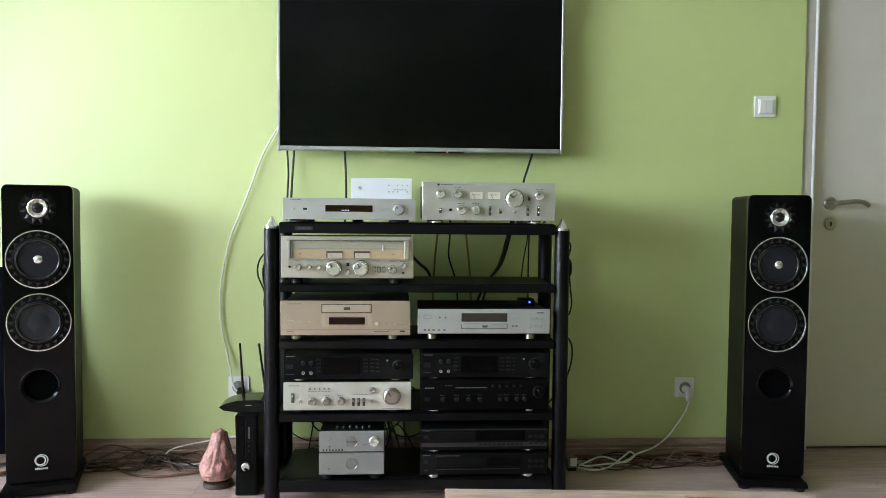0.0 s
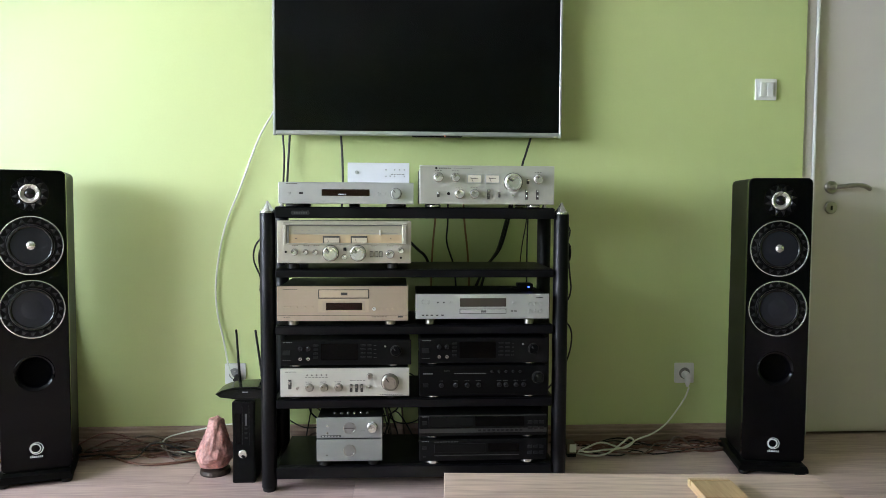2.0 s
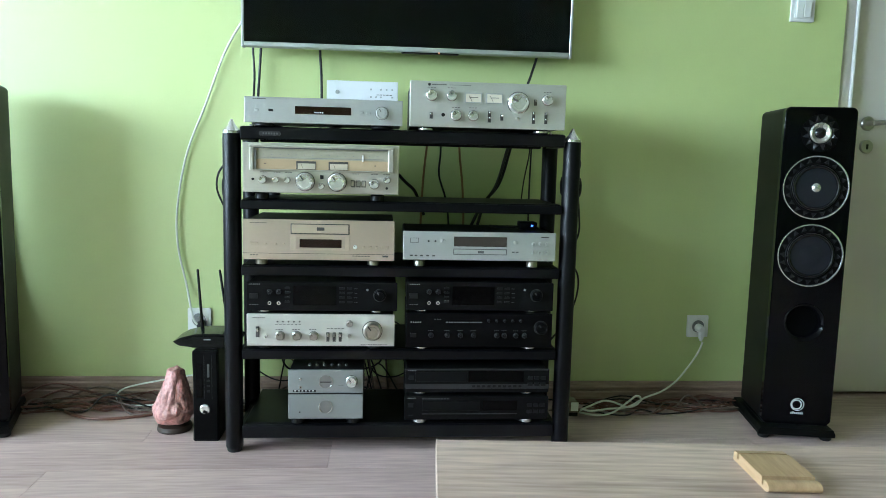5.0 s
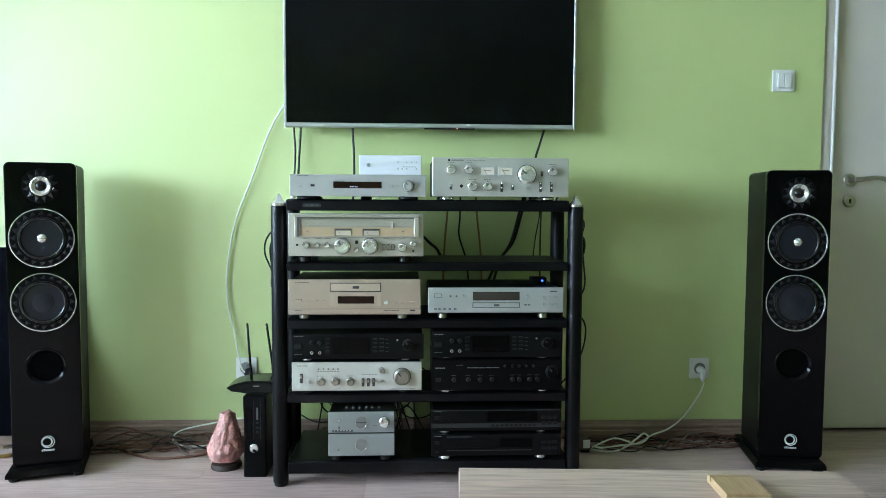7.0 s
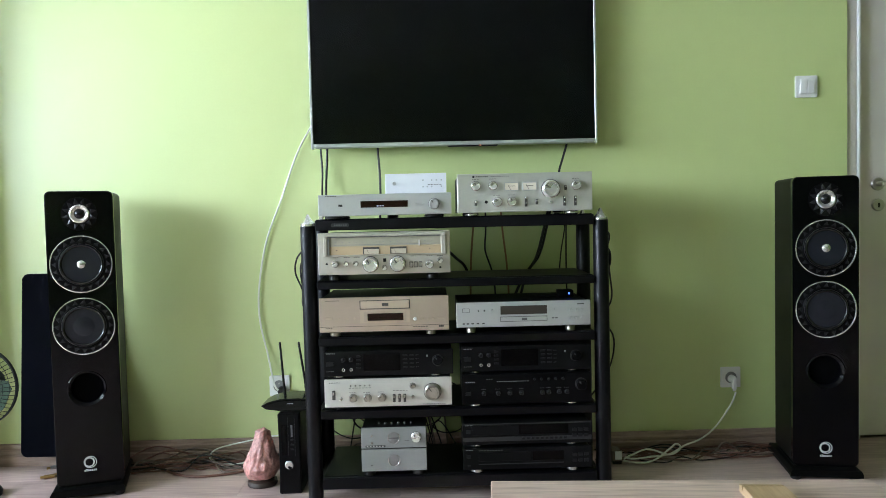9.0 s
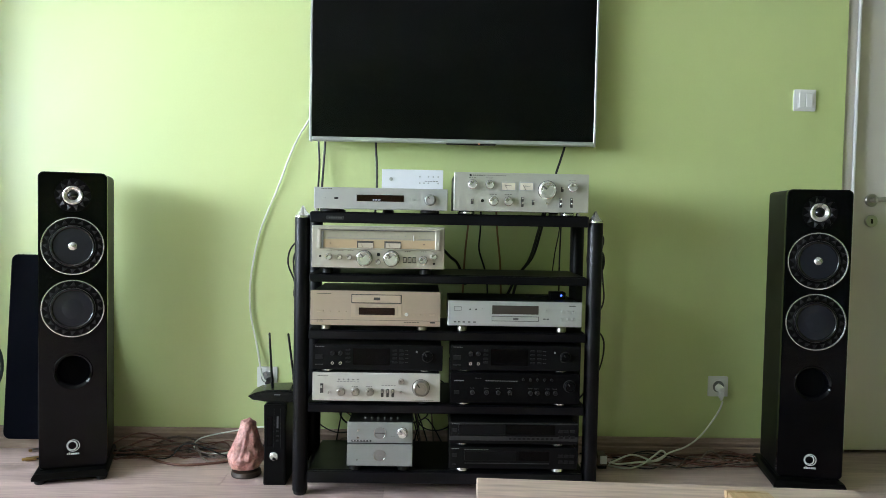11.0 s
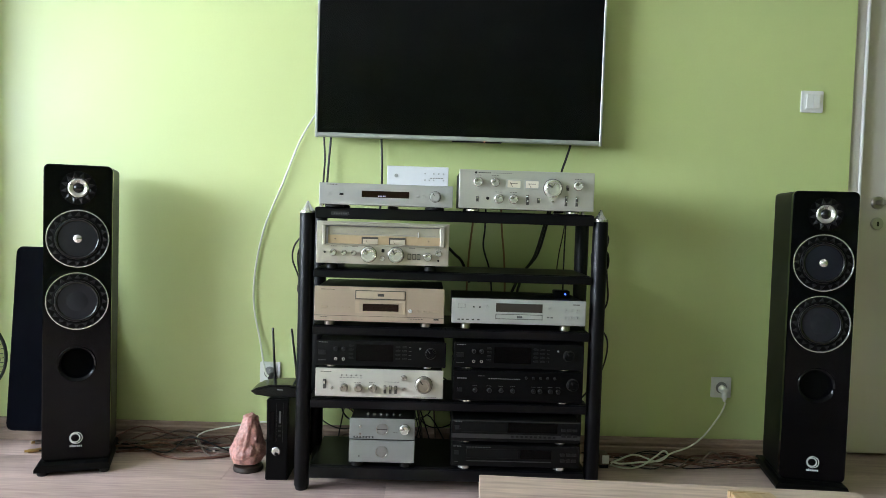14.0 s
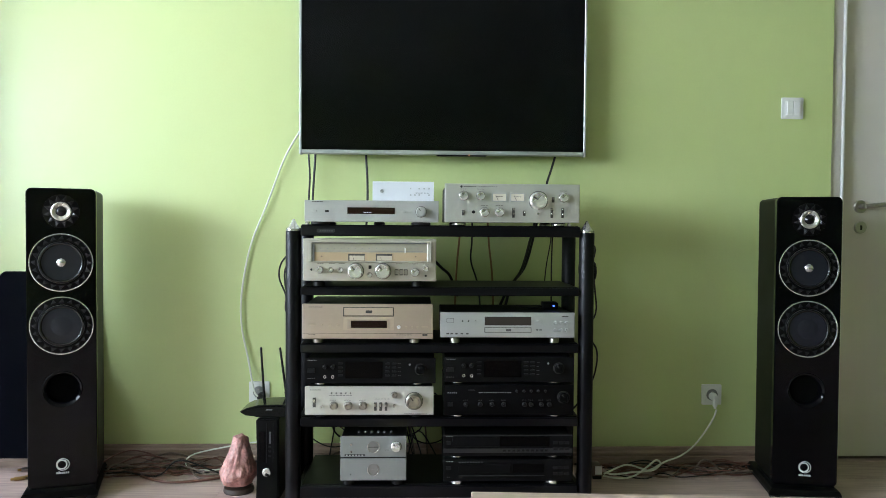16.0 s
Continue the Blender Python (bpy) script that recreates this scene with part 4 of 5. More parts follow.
# ---- floor-standing loudspeakers ----
def loudspeaker(x, y, rz, label, up):
    """Origin on the floor under the middle of the front baffle, which faces -y."""
    t = thing("loudspeaker", (x, y, 0), label, "loudspeaker", "pair of floor-standing loudspeakers", rz=rz)
    w, d, zb, zt = 0.208, 0.225, 0.042, 1.026 + up
    cab = slab(rounded(-w / 2 + 0.001, w / 2 - 0.001, zb, zt - 0.001, 0.016), 0.0225, d)
    part("cabinet", cab, SATINBLACK, t)
    bm = bmesh.new()
    loops = [[bm.verts.new((x_, 0, z_)) for x_, z_ in rounded(-w / 2 + 0.0025, w / 2 - 0.0025, zb + 0.0025, zt - 0.0025, 0.016)]]
    backs = [[bm.verts.new((x_, 0.022, z_)) for x_, z_ in rounded(-w / 2, w / 2, zb, zt, 0.018)]]
    mids = [bm.verts.new((x_, 0.0028, z_)) for x_, z_ in rounded(-w / 2, w / 2, zb, zt, 0.018)]
    for cz, cr in ((0.785 + 0.5 * up, 0.080), (0.578 + 0.3 * up, 0.080), (0.368, 0.060)):
        ang = [2 * math.pi * k / 48 for k in range(48)]
        loops.append([bm.verts.new((cr * math.cos(a_), 0, cz + cr * math.sin(a_))) for a_ in ang])
        backs.append([bm.verts.new((cr * math.cos(a_), 0.022, cz + cr * math.sin(a_))) for a_ in ang])
    rim = []
    for lp in loops:
        rim += [bm.edges.new((lp[k], lp[(k + 1) % len(lp)])) for k in range(len(lp))]
    bmesh.ops.triangle_fill(bm, use_beauty=True, use_dissolve=False, edges=rim)
    n_ = len(mids)
    for k in range(n_):
        q = (k + 1) % n_
        bm.faces.new((loops[0][k], loops[0][q], mids[q], mids[k]))
        bm.faces.new((mids[k], mids[q], backs[0][q], backs[0][k]))
    for lp, bk in zip(loops[1:], backs[1:]):
        for k in range(len(lp)):
            q = (k + 1) % len(lp)
            bm.faces.new((lp[k], lp[q], bk[q], bk[k]))
    baffle = part("baffle", bm, LACQUER, t, "gloss black front baffle")
    # tweeter: ring with a crown of facets
    tz = 0.949 + 1.1 * up
    tw_ = part("tweeter", lathe([(0.0310, 0.0), (0.0310, 0.004), (0.027, 0.0062), (0.0185, 0.002), (0.0165, 0.0005)], 40, close=False), TWEETRING, t, "bright metal ring tweeter", at=(0, -0.0003, tz))
    part("dome", lathe([(0.0164, 0.0004), (0.013, 0.004), (0.007, 0.0075), (0, 0.0085)], 28), SURROUND, tw_)
    part("tweeter_plate", lathe([(0.0555, 0.0), (0.0553, 0.0006), (0.0312, 0.0006)], 40, close=False), BLACKFACE, tw_)
    for i in range(12):
        a = 30 * i + 15
        f = bmesh.new()
        vs = [f.verts.new(c) for c in ((-0.0108, 0, 0.0318), (0.0108, 0, 0.0318), (0.003, 0, 0.0550), (-0.002, -0.0050, 0.040))]
        for tri in ((0, 1, 3), (1, 2, 3), (2, 0, 3), (0, 2, 1)):
            f.faces.new([vs[k] for k in tri])
        part("facet", f, FACET, tw_, rot=(0, a, 0))
    for dz_, bullet in ((0.785 + 0.5 * up, True), (0.578 + 0.3 * up, False)):
        o = part("driver", lathe([(0.0962, 0.0), (0.0962, 0.0035), (0.0936, 0.0040), (0.0917, 0.0012)], 56, close=False), CHROME, t, "woofer with a thin bright rim", at=(0, -0.0003, dz_))
        bm = lathe([(0.0916, 0.0014), (0.0859, 0.0022), (0.0743, 0.0030), (0.0725, 0.0045), (0.0685, 0.0045)], 56, close=False)
        part("basket_ring", bm, BLACKFACE, o)
        for i in range(20):
            f = bmesh.new()
            vs = [f.verts.new(c) for c in ((-0.0105, -0.0024, 0.0750), (0.0105, -0.0024, 0.0750), (0.003, -0.0020, 0.0908), (-0.002, -0.0048, 0.0815))]
            for tri in ((0, 1, 3), (1, 2, 3), (2, 0, 3), (0, 2, 1)):
                f.faces.new([vs[k] for k in tri])
            part("facet", f, FACET, o, rot=(0, 18 * i, 0))
        part("inner_rim", lathe([(0.0691, 0.0046), (0.0687, 0.0054), (0.0680, 0.0046)], 48, close=False), STEEL, o)
        part("surround", lathe([(0.0684, 0.0042), (0.0667, 0.0085), (0.0635, 0.0095), (0.0601, 0.0075), (0.0591, 0.0035)], 48, close=False), SURROUND, o)
        if bullet:
            part("cone", lathe([(0.0590, 0.0036), (0.0403, -0.006), (0.0161, -0.016), (0, -0.016)], 48), CONE, o)
            part("phase_plug", lathe([(0.0155, -0.0155), (0.0155, -0.002), (0.0135, 0.006), (0.0075, 0.011), (0, 0.0125)], 28), CHROME, o, "polished metal phase plug")
        else:
            part("cone", lathe([(0.0590, 0.0036), (0.0492, -0.001), (0.0358, 0.003), (0.0197, 0.0065), (0, 0.0075)], 48), CONE, o)
    pz = 0.368
    pt = part("bass_port", lathe([(0.0610, 0.0006), (0.0590, 0.0022), (0.0540, -0.0005), (0.0485, -0.0065), (0.0440, -0.0150), (0.0425, -0.0205)], 48, close=False), LACQUER, t, "gloss black flared port", at=(0, -0.0003, pz))
    # flat disc closing the short port, coloured as its unlit depth
    part("port_throat", lathe([(0.0424, -0.0208), (0, -0.0208)], 32), THROAT, pt)
    # badge: two crescents and a line of small marks
    for r0, r1, ox in ((0.0205, 0.0180, 0.0), (0.0165, 0.0125, -0.0025)):
        bm = lathe([(r0, 0.0), (r0, 0.0012), (r1, 0.0012), (r1, 0.0)], 36, close=False)
        part("badge", bm, PALEPRINT, t, at=(ox, -0.0004, 0.106 + 1.4 * up))
    bm = bmesh.new()
    for i in range(7):
        box(-0.019 + i * 0.0056, -0.0150 + i * 0.0056, -0.0012, -0.0004, 0.075 + 1.4 * up, (0.081 if i != 1 else 0.083) + 1.4 * up, bm=bm)
    part("badge_marks", bm, PALEPRINT, t)
    # plinth and feet
    bm = slab([(-0.121, 0.015), (0.108, 0.015), (0.108, 0.026), (0.102, 0.038), (-0.113, 0.038), (-0.121, 0.026)], -0.032, 0.262)
    part("plinth", bm, SATINBLACK, t, "wide black plinth")
    part("plinth_riser", box(-0.100, 0.098, 0.006, 0.215, 0.0384, 0.0416), RUBBER, t)
    for fx in (-0.098, 0.088):
        for fy in (-0.008, 0.235):
            part("foot", lathe([(0.015, 0), (0.018, 0.004), (0.018, 0.012), (0.013, 0.0148)], 20, "z"), RUBBER, t, at=(fx, fy, 0))
    return t


loudspeaker(-1.275, 2.478, 17.5, "tall gloss black floor-standing loudspeaker beside a dark panel", 0.008)
loudspeaker(1.222, 2.450, -11, "tall gloss black floor-standing loudspeaker beside the door", 0.0)

# ---- things on the floor by the wall ----
pn = thing("flat_panel", (-1.49, 2.735, 0.0), "dark navy flat panel with rounded corners leaning on the wall", "panel")
part("board", slab(rounded(-0.17, 0.17, 0.055, 0.743, 0.025), 0.0, 0.022), NAVY, pn, rot=(-5.5, 0, 0))
for fx in (0.02, 0.12):
    part("foot", box(fx - 0.02, fx + 0.02, -0.01, 0.05, 0, 0.058, 0.004), RUBBER, pn)

fan = thing("table_fan", (-1.660, 2.50, 0.0), "dark round table fan with a wire guard", "fan")
part("base", lathe([(0.062, 0), (0.064, 0.012), (0.055, 0.028), (0.025, 0.045), (0.016, 0.06)], 36, "z"), FANPLASTIC, fan)
part("stem", lathe([(0.014, 0.058), (0.013, 0.38)], 16, "z"), FANPLASTIC, fan, at=(0, 0.05, 0))
part("motor", lathe([(0.0, -0.11), (0.04, -0.10), (0.048, -0.05), (0.045, -0.01), (0, -0.005)], 28), FANPLASTIC, fan, at=(0, 0, 0.380))
guard = part("guard", lathe([(0.1405, -0.006), (0.1405, 0.008), (0.1365, 0.008), (0.1365, -0.006), (0.1405, -0.006)], 48, close=False), FANPLASTIC, fan, at=(0, 0, 0.380))
for i in range(54):
    a = 2 * math.pi * i / 54
    c, s = math.cos(a), math.sin(a)
    part("wire", tube([(0.03 * c, -0.048, 0.03 * s), (0.085 * c, -0.042, 0.085 * s), (0.125 * c, -0.022, 0.125 * s), (0.1385 * c, -0.004, 0.1385 * s)], 0.0011, 3, 5), FANPLASTIC, guard)
for rr_, yy_ in ((0.060, -0.0455), (0.085, -0.0425), (0.108, -0.032), (0.125, -0.0225)):
    part("guard_ring", lathe([(rr_ + 0.001, -yy_), (rr_, -yy_ + 0.001), (rr_ - 0.001, -yy_), (rr_, -yy_ - 0.001), (rr_ + 0.001, -yy_)], 40, close=False), FANPLASTIC, guard)
part("hub_cap", lathe([(0.034, 0.044), (0.034, 0.052), (0.028, 0.056), (0, 0.056)], 28), FANPLASTIC, fan, at=(0, 0, 0.380))
for i in range(3):
    a = radians(120 * i + 20)
    bm = bmesh.new()
    pts = []
    for r, wd_, tw2 in ((0.02, 0.02, 0.010), (0.06, 0.045, 0.014), (0.10, 0.055, 0.012), (0.122, 0.035, 0.008)):
        pts.append((bm.verts.new((r, -0.02 - tw2, -wd_)), bm.verts.new((r, -0.02 + tw2, wd_)), bm.verts.new((r, -0.0185 - tw2, -wd_)), bm.verts.new((r, -0.0185 + tw2, wd_))))
    for p0, p1 in zip(pts, pts[1:]):
        bm.faces.new((p0[0], p1[0], p1[1], p0[1]))
        bm.faces.new((p0[2], p0[3], p1[3], p1[2]))
        bm.faces.new((p0[0], p0[2], p1[2], p1[0]))
        bm.faces.new((p0[1], p1[1], p1[3], p0[3]))
    part("blade", bm, FANBLADE, fan, at=(0, 0, 0.380), rot=(0, math.degrees(a), 0))

# game console standing upright
XB = thing("game_console", (-0.631, 2.442, 0.0), "black game console standing upright beside the rack", "game console")
cw, ch, cd_ = 0.076, 0.280, 0.255
bm = slab([(0, 0.004), (0.004, 0), (cw - 0.004, 0), (cw, 0.004), (cw - 0.002, 0.13), (cw, ch - 0.006), (cw - 0.006, ch), (0.012, ch), (0, ch - 0.010), (0.003, 0.13)], 0.006, cd_)
part("shell", bm, SATINBLACK, XB)
part("front_panel", box(0.003, cw - 0.003, 0, 0.0055, 0.004, ch - 0.006, 0.002), BLACKFACE, XB)
part("disc_tray", box(0.012, 0.030, -0.002, -0.0002, 0.135, 0.235, 0.0006), LACQUER, XB, "glossy upright disc tray")
for gx in (0.034, 0.056):
    part("groove", box(gx, gx + 0.0016, -0.0006, -0.0001, 0.13, 0.262), DARKBTN, XB)
for gz in (0.150, 0.166, 0.182):
    part("port_cover", box(0.042, 0.051, -0.0007, -0.0001, gz, gz + 0.006), DARKBTN, XB)
part("print", box(0.044, 0.050, -0.0008, -0.0002, 0.195, 0.235), GREYPRINT, XB)
pb = part("power_button", lathe([(0.0145, 0), (0.0145, 0.002), (0.012, 0.004), (0, 0.0045)], 28), CHROME, XB, "round chrome power button", at=(0.036, -0.0002, 0.100))
part("button_mark", box(-0.001, 0.012, -0.0054, -0.0046, -0.010, -0.002), BLACKFACE, pb, rot=(0, 25, 0))

# wireless router on the console
RT = thing("wireless_router", (-0.591, 2.515, 0.2805), "dark glossy wireless router with two aerials on the console", "router")
bm = slab([(-0.097, 0.016), (-0.080, 0.004), (-0.04, 0.0), (0.05, 0.0), (0.085, 0.006), (0.09, 0.018), (0.07, 0.034), (0.03, 0.040), (-0.035, 0.038), (-0.075, 0.028)], -0.060, 0.060)
bmesh.ops.bevel(bm, geom=[e for e in bm.edges if abs(e.verts[0].co.y - e.verts[1].co.y) < 1e-6], offset=0.006, segments=2, affect="EDGES")
part("shell", bm, ROUTER, RT)
part("emblem", box(-0.008, 0.012, -0.0612, -0.0602, 0.0225, 0.0250), MIDPRINT, RT)
for ax, lean in ((-0.036, -3), (0.042, -7), (0.068, 2)):
    a = part("aerial", lathe([(0.0055, 0), (0.0055, 0.03), (0.0042, 0.035), (0.0038, 0.185 if ax != 0.068 else 0.10), (0.002, 0.188 if ax != 0.068 else 0.103)], 12, "z"), SURROUND, RT, at=(ax, 0.045 if ax != 0.068 else 0.052, 0.030), rot=(3, lean, 0))

# salt lamp
SL = thing("salt_lamp", (-0.712, 2.548, 0.0), "unlit rough pink salt rock lamp on a dark wooden base", "salt lamp")
part("base", lathe([(0.050, 0), (0.052, 0.005), (0.049, 0.017), (0.036, 0.020)], 32, "z"), DARKWOOD, SL)
bm = bmesh.new()
bmesh.ops.create_icosphere(bm, subdivisions=6, radius=1)
for v in bm.verts:
    c = v.co.copy()
    h = (c.z + 1) / 2
    wide = 0.0595 * (1.0 - 0.68 * max(0.0, h - 0.28) / 0.72) * (0.82 + 0.18 * min(1, h * 4))
    k = 1.0 + 0.17 * noise.noise(c * 1.6 + Vector((3.1, 0, 5))) + 0.10 * noise.noise(c * 3.4 + Vector((1, 6, 2))) + 0.05 * abs(noise.noise(c * 7)) + 0.015 * noise.noise(c * 16)
    rad = wide / max(0.42, math.sqrt(max(1e-6, 1 - c.z * c.z)))
    v.co = (c.x * rad * k + 0.010 * h - 0.004, c.y * rad * k, 0.019 + h * 0.178 * (1 + 0.03 * noise.noise(c * 3)))
part("rock", bm, SALT, SL, "rough pink salt crystal")

# white power strip by the rack
PS = thing("power_strip", (0.540, 2.64, 0.0), "beige power strip lying beside the rack", "power strip")
part("case", box(0, 0.034, 0, 0.055, 0.012, 0.052, 0.004, 2), CABLEGREY, PS)
part("foot", box(0.004, 0.036, 0.006, 0.05, 0, 0.0118), RUBBER, PS)
part("end_cap", box(0.010, 0.035, -0.004, -0.0003, 0.02, 0.05, 0.001), PLASTICWHITE, PS)

# headphones hanging on the rack
HP = thing("headphones", (0.476, 2.52, 0.80), "black headphones hanging on the side of the rack", "headphones")
part("headband", tube([(0.0, -0.055, -0.01), (0.004, -0.062, 0.04), (0.006, -0.03, 0.085), (0.006, 0.03, 0.085), (0.004, 0.062, 0.04), (0.0, 0.055, -0.01)], 0.006, 6, 8), RUBBER, HP)
for s in (-1, 1):
    part("ear_cup", lathe([(0.030, -0.012), (0.036, -0.006), (0.036, 0.008), (0.030, 0.016), (0, 0.018)], 28), SATINBLACK, HP, at=(0.008, s * 0.056, -0.03), rot=(0, 0, 90 if s > 0 else -90))

# ---- coffee table ----
CT = thing("coffee_table", (0.0165, 1.555, 0.0), "low coffee table with a pale oak laminate top", "coffee table", rz=-3.6)
part("tabletop", box(0, 0.785, -0.50, 0, 0.325, 0.355, 0.0015), TABLEWOOD, CT)
for fx in (0.03, 0.715):
    for fy in (-0.47, -0.07):
        part("leg", box(fx, fx + 0.04, fy, fy + 0.04, 0, 0.3245, 0.002), TABLEWOOD, CT)
part("apron", box(0.0705, 0.7145, -0.062, -0.044, 0.265, 0.3245), TABLEWOOD, CT)
part("apron", box(0.0705, 0.7145, -0.458, -0.440, 0.265, 0.3245), TABLEWOOD, CT)

# wooden stand on the table
ST = thing("phone_stand", (0.5440, 1.392, 0.3555), "small pale pine stand with slots lying on the coffee table", "stand", rz=-4.0)
nose = [(-0.068 - 0.014 * math.sin(radians(a_)), 0.0085 + 0.0085 * math.cos(radians(a_))) for a_ in range(0, 181, 15)]
bm = slab([(-0.068, 0.0), (0.080, 0.0), (0.080, 0.017), (0.062, 0.019), (0.062, 0.008), (0.055, 0.008), (0.055, 0.020),
           (-0.051, 0.020), (-0.051, 0.006), (-0.058, 0.006), (-0.058, 0.0165)] + nose[:-1], -0.040, 0.040)
for v in bm.verts:
    v.co = (v.co.y * 1.02, v.co.x * 0.80, v.co.z * 0.88)
part("block", bm, PINE, ST)

# ---- cables ----
def cable(points, r, mat, label, group="cables along the wall", n=8):
    o = part("cable", tube(points, r, n, 8), mat)
    return tagged(o, label, "cable", group)


Y = NORTH
cable([(-0.522, Y - 0.04, 1.31), (-0.548, Y - 0.020, 1.27), (-0.606, Y - 0.014, 1.167), (-0.668, Y - 0.013, 1.003), (-0.731, Y - 0.012, 0.842), (-0.764, Y - 0.012, 0.669),
       (-0.765, Y - 0.013, 0.539), (-0.739, Y - 0.016, 0.409), (-0.713, Y - 0.040, 0.300), (-0.694, Y - 0.045, 0.272)], 0.0035, CABLEWHITE, "thin white cable hanging from the television to the socket", "cables of the television")
for pts, r in (([(-0.511, 2.79, 1.24), (-0.511, 2.79, 1.183), (-0.506, 2.785, 1.10), (-0.506, 2.76, 1.0), (-0.50, 2.72, 0.86)], 0.0036),
               ([(-0.486, 2.79, 1.24), (-0.486, 2.79, 1.183), (-0.491, 2.785, 1.09), (-0.492, 2.76, 1.0), (-0.49, 2.72, 0.86)], 0.0042),
               ([(-0.296, 2.79, 1.24), (-0.296, 2.79, 1.18), (-0.291, 2.785, 1.10), (-0.288, 2.76, 1.0), (-0.29, 2.72, 0.90)], 0.0042),
               ([(0.424, 2.79, 1.22), (0.418, 2.79, 1.182), (0.402, 2.785, 1.13), (0.385, 2.78, 1.07), (0.38, 2.74, 0.98)], 0.0042)):
    cable(pts, r, CABLEBLACK, "black signal cable hanging down behind the television", "cables of the television")
for pts, r, mat, lb in (([(0.060, 2.71, 0.95), (0.054, 2.72, 0.874), (0.044, 2.72, 0.76), (0.039, 2.71, 0.60), (0.045, 2.70, 0.45)], 0.0036, CABLETAN, "tan signal cable hanging behind the shelves"),
                        ([(0.100, 2.71, 0.95), (0.100, 2.72, 0.86), (0.098, 2.73, 0.79), (0.124, 2.72, 0.70), (0.135, 2.71, 0.58)], 0.0032, CABLEBLACK, "black signal cable hanging behind the shelves"),
                        ([(0.156, 2.71, 0.95), (0.163, 2.72, 0.86), (0.176, 2.72, 0.74), (0.180, 2.71, 0.60), (0.17, 2.70, 0.45)], 0.0036, CABLETAN, "tan signal cable hanging behind the shelves"),
                        ([(0.335, 2.71, 0.95), (0.318, 2.72, 0.874), (0.285, 2.72, 0.76), (0.235, 2.71, 0.69), (0.20, 2.70, 0.62)], 0.0052, CABLEBLACK, "thick black cable hanging behind the shelves"),
                        ([(0.345, 2.73, 0.95), (0.330, 2.74, 0.874), (0.300, 2.74, 0.77), (0.250, 2.73, 0.70), (0.22, 2.72, 0.60)], 0.0052, CABLEBLACK, "thick black cable hanging behind the shelves"),
                        ([(0.400, 2.71, 0.95), (0.399, 2.72, 0.87), (0.397, 2.72, 0.75), (0.396, 2.71, 0.60)], 0.0028, CABLEBLACK, "thin black cable hanging behind the shelves"),
                        ([(0.398, 2.74, 0.95), (0.397, 2.74, 0.87), (0.382, 2.74, 0.78), (0.372, 2.73, 0.70)], 0.0022, CABLEBLACK, "thin black cable hanging behind the shelves"),
                        ([(-0.045, 2.66, 0.80), (-0.01, 2.69, 0.765), (0.02, 2.72, 0.735), (0.05, 2.73, 0.66)], 0.0052, CABLEBLACK, "thick black cable behind the receiver")):
    cable(pts, r, mat, lb, "cables behind the rack")
for pts in ([(0.488, 2.45, 0.77), (0.500, 2.47, 0.70), (0.512, 2.50, 0.64), (0.505, 2.52, 0.60), (0.485, 2.54, 0.60)],
            [(0.442, 2.46, 0.508), (0.480, 2.47, 0.535), (0.514, 2.50, 0.50), (0.520, 2.52, 0.44), (0.505, 2.54, 0.37), (0.470, 2.55, 0.31), (0.441, 2.55, 0.275)],
            [(-0.520, 2.46, 0.83), (-0.555, 2.48, 0.79), (-0.565, 2.50, 0.74), (-0.545, 2.51, 0.68), (-0.545, 2.51, 0.63), (-0.523, 2.52, 0.58)],
            [(-0.522, 2.44, 0.80), (-0.540, 2.46, 0.76), (-0.538, 2.48, 0.70), (-0.522, 2.49, 0.66)],
            [(0.486, 2.47, 0.79), (0.506, 2.50, 0.84), (0.500, 2.53, 0.86), (0.486, 2.55, 0.83)]):
    cable(pts, 0.0030, CABLEBLACK, "thin black cable looping beside the rack post", "cables beside the rack")
cable([(1.047, 2.765, 0.225), (1.036, 2.768, 0.19), (1.010, 2.77, 0.145), (0.960, 2.76, 0.088), (0.90, 2.74, 0.055), (0.83, 2.71, 0.042), (0.76, 2.68, 0.020), (0.69, 2.66, 0.02), (0.62, 2.64, 0.02), (0.585, 2.63, 0.03)],
      0.0034, CABLEWHITE, "white mains cable from the socket to the power strip", "cables along the wall")
cable([(0.585, 2.66, 0.008), (0.64, 2.63, 0.008), (0.70, 2.65, 0.012), (0.755, 2.67, 0.040), (0.785, 2.67, 0.062), (0.80, 2.67, 0.045), (0.76, 2.67, 0.022), (0.68, 2.67, 0.045), (0.61, 2.65, 0.030), (0.585, 2.65, 0.018)], 0.0034, CABLEWHITE, "white cable coiled loosely on the floor")
cable([(-0.60, 2.74, 0.10), (-0.70, 2.765, 0.105), (-0.82, 2.77, 0.085), (-0.93, 2.76, 0.062), (-0.958, 2.75, 0.034), (-0.925, 2.74, 0.014), (-0.86, 2.73, 0.012), (-0.78, 2.72, 0.022), (-0.66, 2.70, 0.03)], 0.0028, CABLEWHITE, "white cable looping on the floor by the lamp")

rng = random.Random(11)


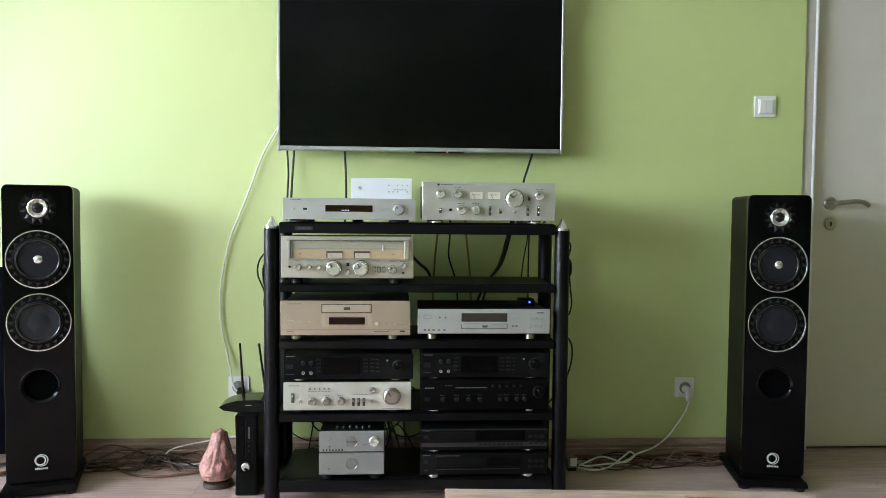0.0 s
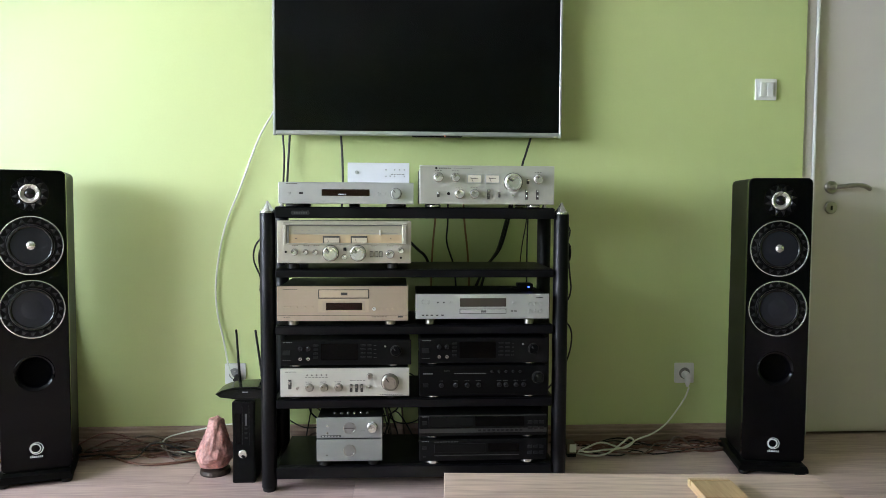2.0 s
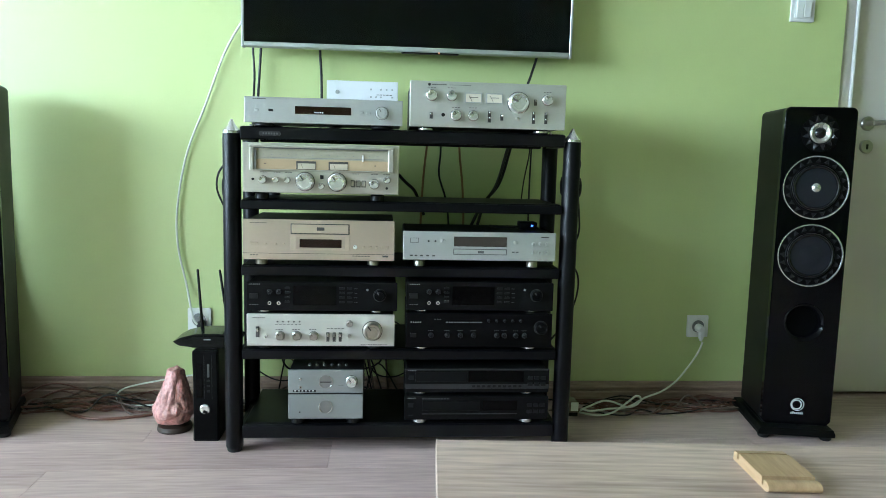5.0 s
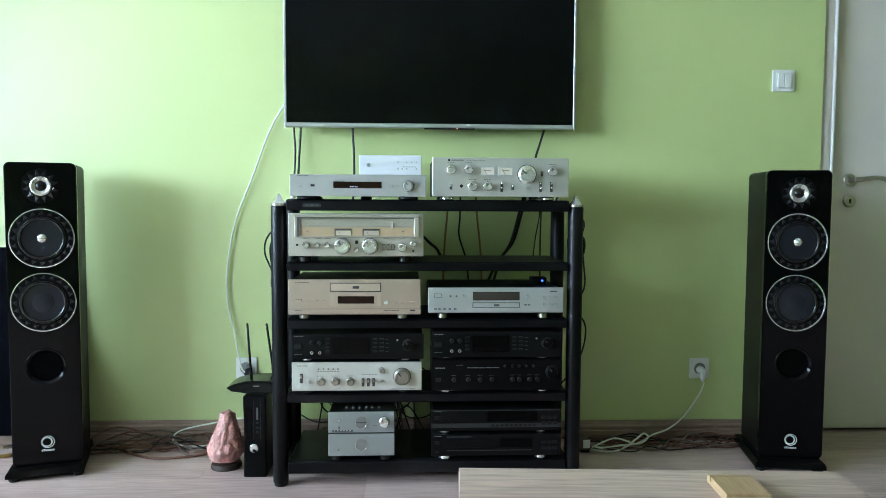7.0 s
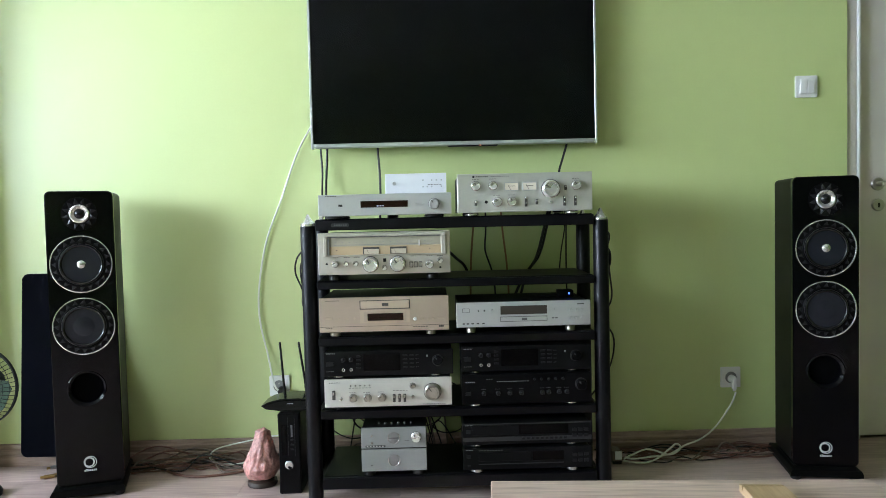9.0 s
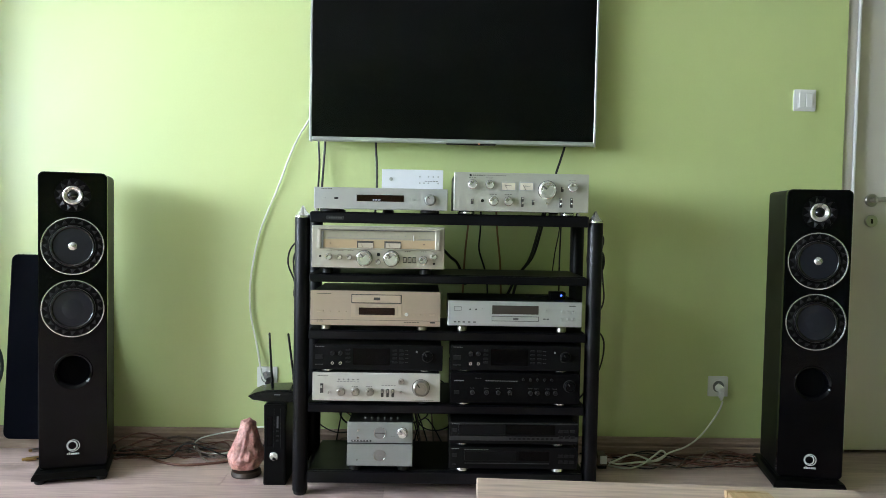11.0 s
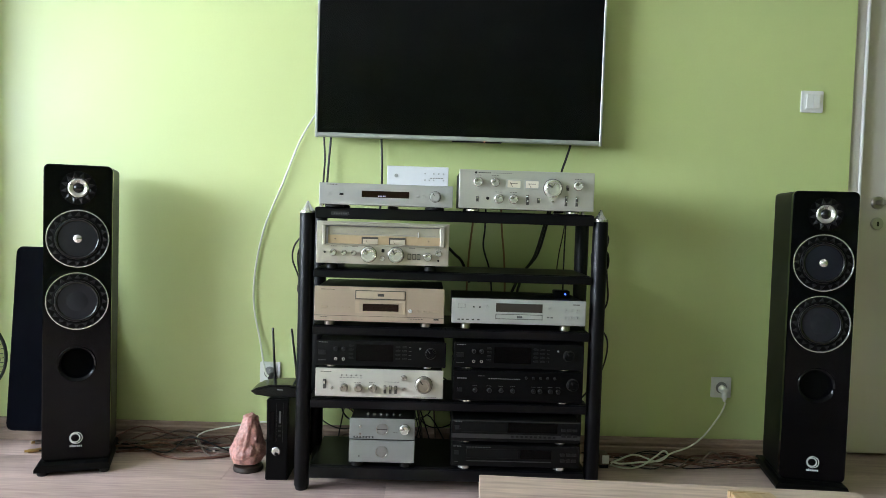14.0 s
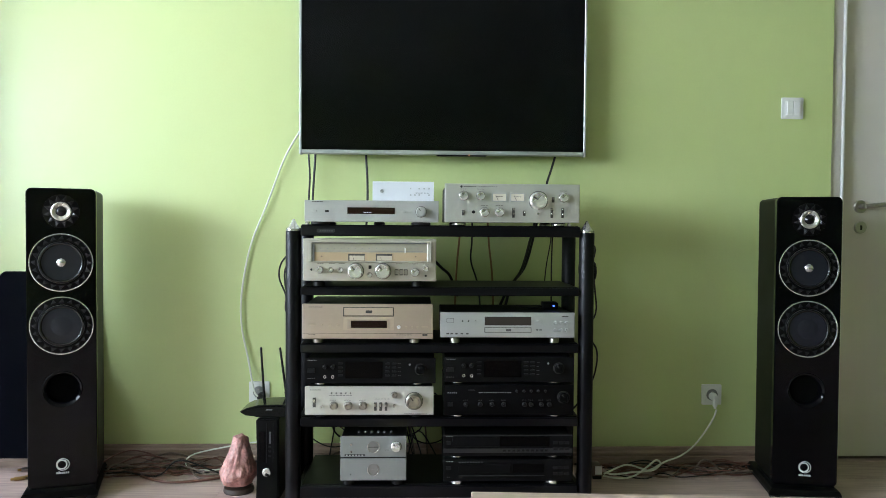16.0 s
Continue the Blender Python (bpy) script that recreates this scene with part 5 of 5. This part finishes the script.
def loose_cables(x0, x1, n, y0, y1, mats, group, rise):
    """Loose cables that wander along the foot of the wall."""
    for k in range(n):
        r = rng.uniform(0.0020, 0.0036)
        mat = mats[k % len(mats)]
        yb = rng.uniform(y0, y1)
        xa, xb = x0 + rng.uniform(-0.05, 0.12), x1 + rng.uniform(-0.12, 0.05)
        m = rng.randint(6, 9)
        pts = []
        for i in range(m):
            f = i / (m - 1)
            lift = rise * max(0, rng.gauss(0.1, 0.5)) * (1 if 0 < i < m - 1 else 0.2)
            pts.append((xa + (xb - xa) * f + rng.uniform(-0.03, 0.03), min(2.80, yb + rng.uniform(-0.05, 0.05)), r + 0.001 + lift))
        colour = {"copper_red_cable_sheath": "copper red", "black_cable_sheath": "black", "beige_cable_sheath": "beige", "white_cable_sheath": "white"}[mat.name]
        cable(pts, r, mat, "loose " + colour + " cable on the floor along the wall", group, 6)


loose_cables(-1.33, -0.50, 19, 2.70, 2.785, (CABLEBROWN, CABLEGREY, CABLEBROWN, CABLEBLACK, CABLEBROWN, CABLEGREY), "loose cables by the lamp", 0.05)
loose_cables(0.52, 1.30, 16, 2.68, 2.78, (CABLEBROWN, CABLEBROWN, CABLEBLACK, CABLEBROWN, CABLEGREY), "loose cables by the power strip", 0.03)
loose_cables(-0.45, 0.02, 9, 2.70, 2.76, (CABLEBLACK, CABLEGREY, CABLEBLACK), "loose cables behind the rack", 0.22)
for k in range(14):  # loops hanging behind the low shelf
    cx, cz, rr = rng.uniform(-0.42, 0.0), rng.uniform(0.17, 0.27), rng.uniform(0.03, 0.075)
    a0, yy = rng.uniform(0, 6.28), rng.uniform(2.66, 2.74)
    pts = [(cx + 1.5 * rr * math.cos(a0 + i * 0.75), yy + 0.012 * math.sin(2.1 * i), max(0.01, cz + rr * math.sin(a0 + i * 0.75) + 0.006 * i * math.cos(k))) for i in range(9)]
    mat = CABLETAN if k % 6 == 5 else CABLEBLACK
    cable(pts, rng.uniform(0.002, 0.0032), mat, "tan cable looped behind the low shelf" if k % 6 == 5 else "black cable looped behind the low shelf", "loose cables behind the rack", 5)
cable([(-1.14, 2.73, 0.006), (-1.06, 2.66, 0.006), (-0.97, 2.62, 0.006), (-0.86, 2.64, 0.006), (-0.76, 2.69, 0.006), (-0.64, 2.72, 0.01)], 0.0045, CABLEBROWN, "copper red speaker cable curving over the floor")

# signal plugs lying behind the speaker
for (px, py, rz), mat, lb in (((-1.56, 2.755, 35), STEEL, "silver signal plug lying on the floor"), ((-1.53, 2.655, 20), BRASS, "brass signal plug lying on the floor"), ((-1.51, 2.665, 30), BRASS, "brass signal plug lying on the floor")):
    t = thing("signal_plug", (px, py, 0.008), lb, "plug", "signal plugs on the floor", rz=rz)
    part("barrel", lathe([(0.007, 0), (0.007, 0.028), (0.005, 0.034)], 14, "x"), mat, t)
    part("tip", lathe([(0.0045, -0.012), (0.005, -0.0002)], 12, "x"), BRASS, t)
    part("lead", tube([(0.034, 0, 0), (0.07, 0.005, -0.004), (0.12, 0.03, -0.004), (0.18, 0.04, -0.004)], 0.003, 5, 6), CABLEBLACK, t)

# ---- floor planks, last ----
PW, PL = 0.194, 1.285
plank_meshes = {}
row = 0
yy = SOUTH
while yy < NORTH + WALL_T:
    xx = WEST - (row * 0.43 % 1) * PL
    y1 = min(yy + PW, NORTH + WALL_T + 0.04)
    while xx < EAST:
        xa, xb = max(xx, WEST), min(xx + PL, EAST)
        if xb - xa > 0.02:
            k = (round(xb - xa, 3), round(y1 - yy, 3))
            if k not in plank_meshes:
                bm = box(-(xb - xa) / 2 + 0.0004, (xb - xa) / 2 - 0.0004, -(y1 - yy) / 2 + 0.0004, (y1 - yy) / 2 - 0.0004, -0.0038, 0.0, 0.0003)
                plank_meshes[k] = finish(bm, "plank")
            part("plank", plank_meshes[k], PLANK, floor, at=((xa + xb) / 2, (yy + y1) / 2, 0))
        xx += PL
    yy += PW
    row += 1
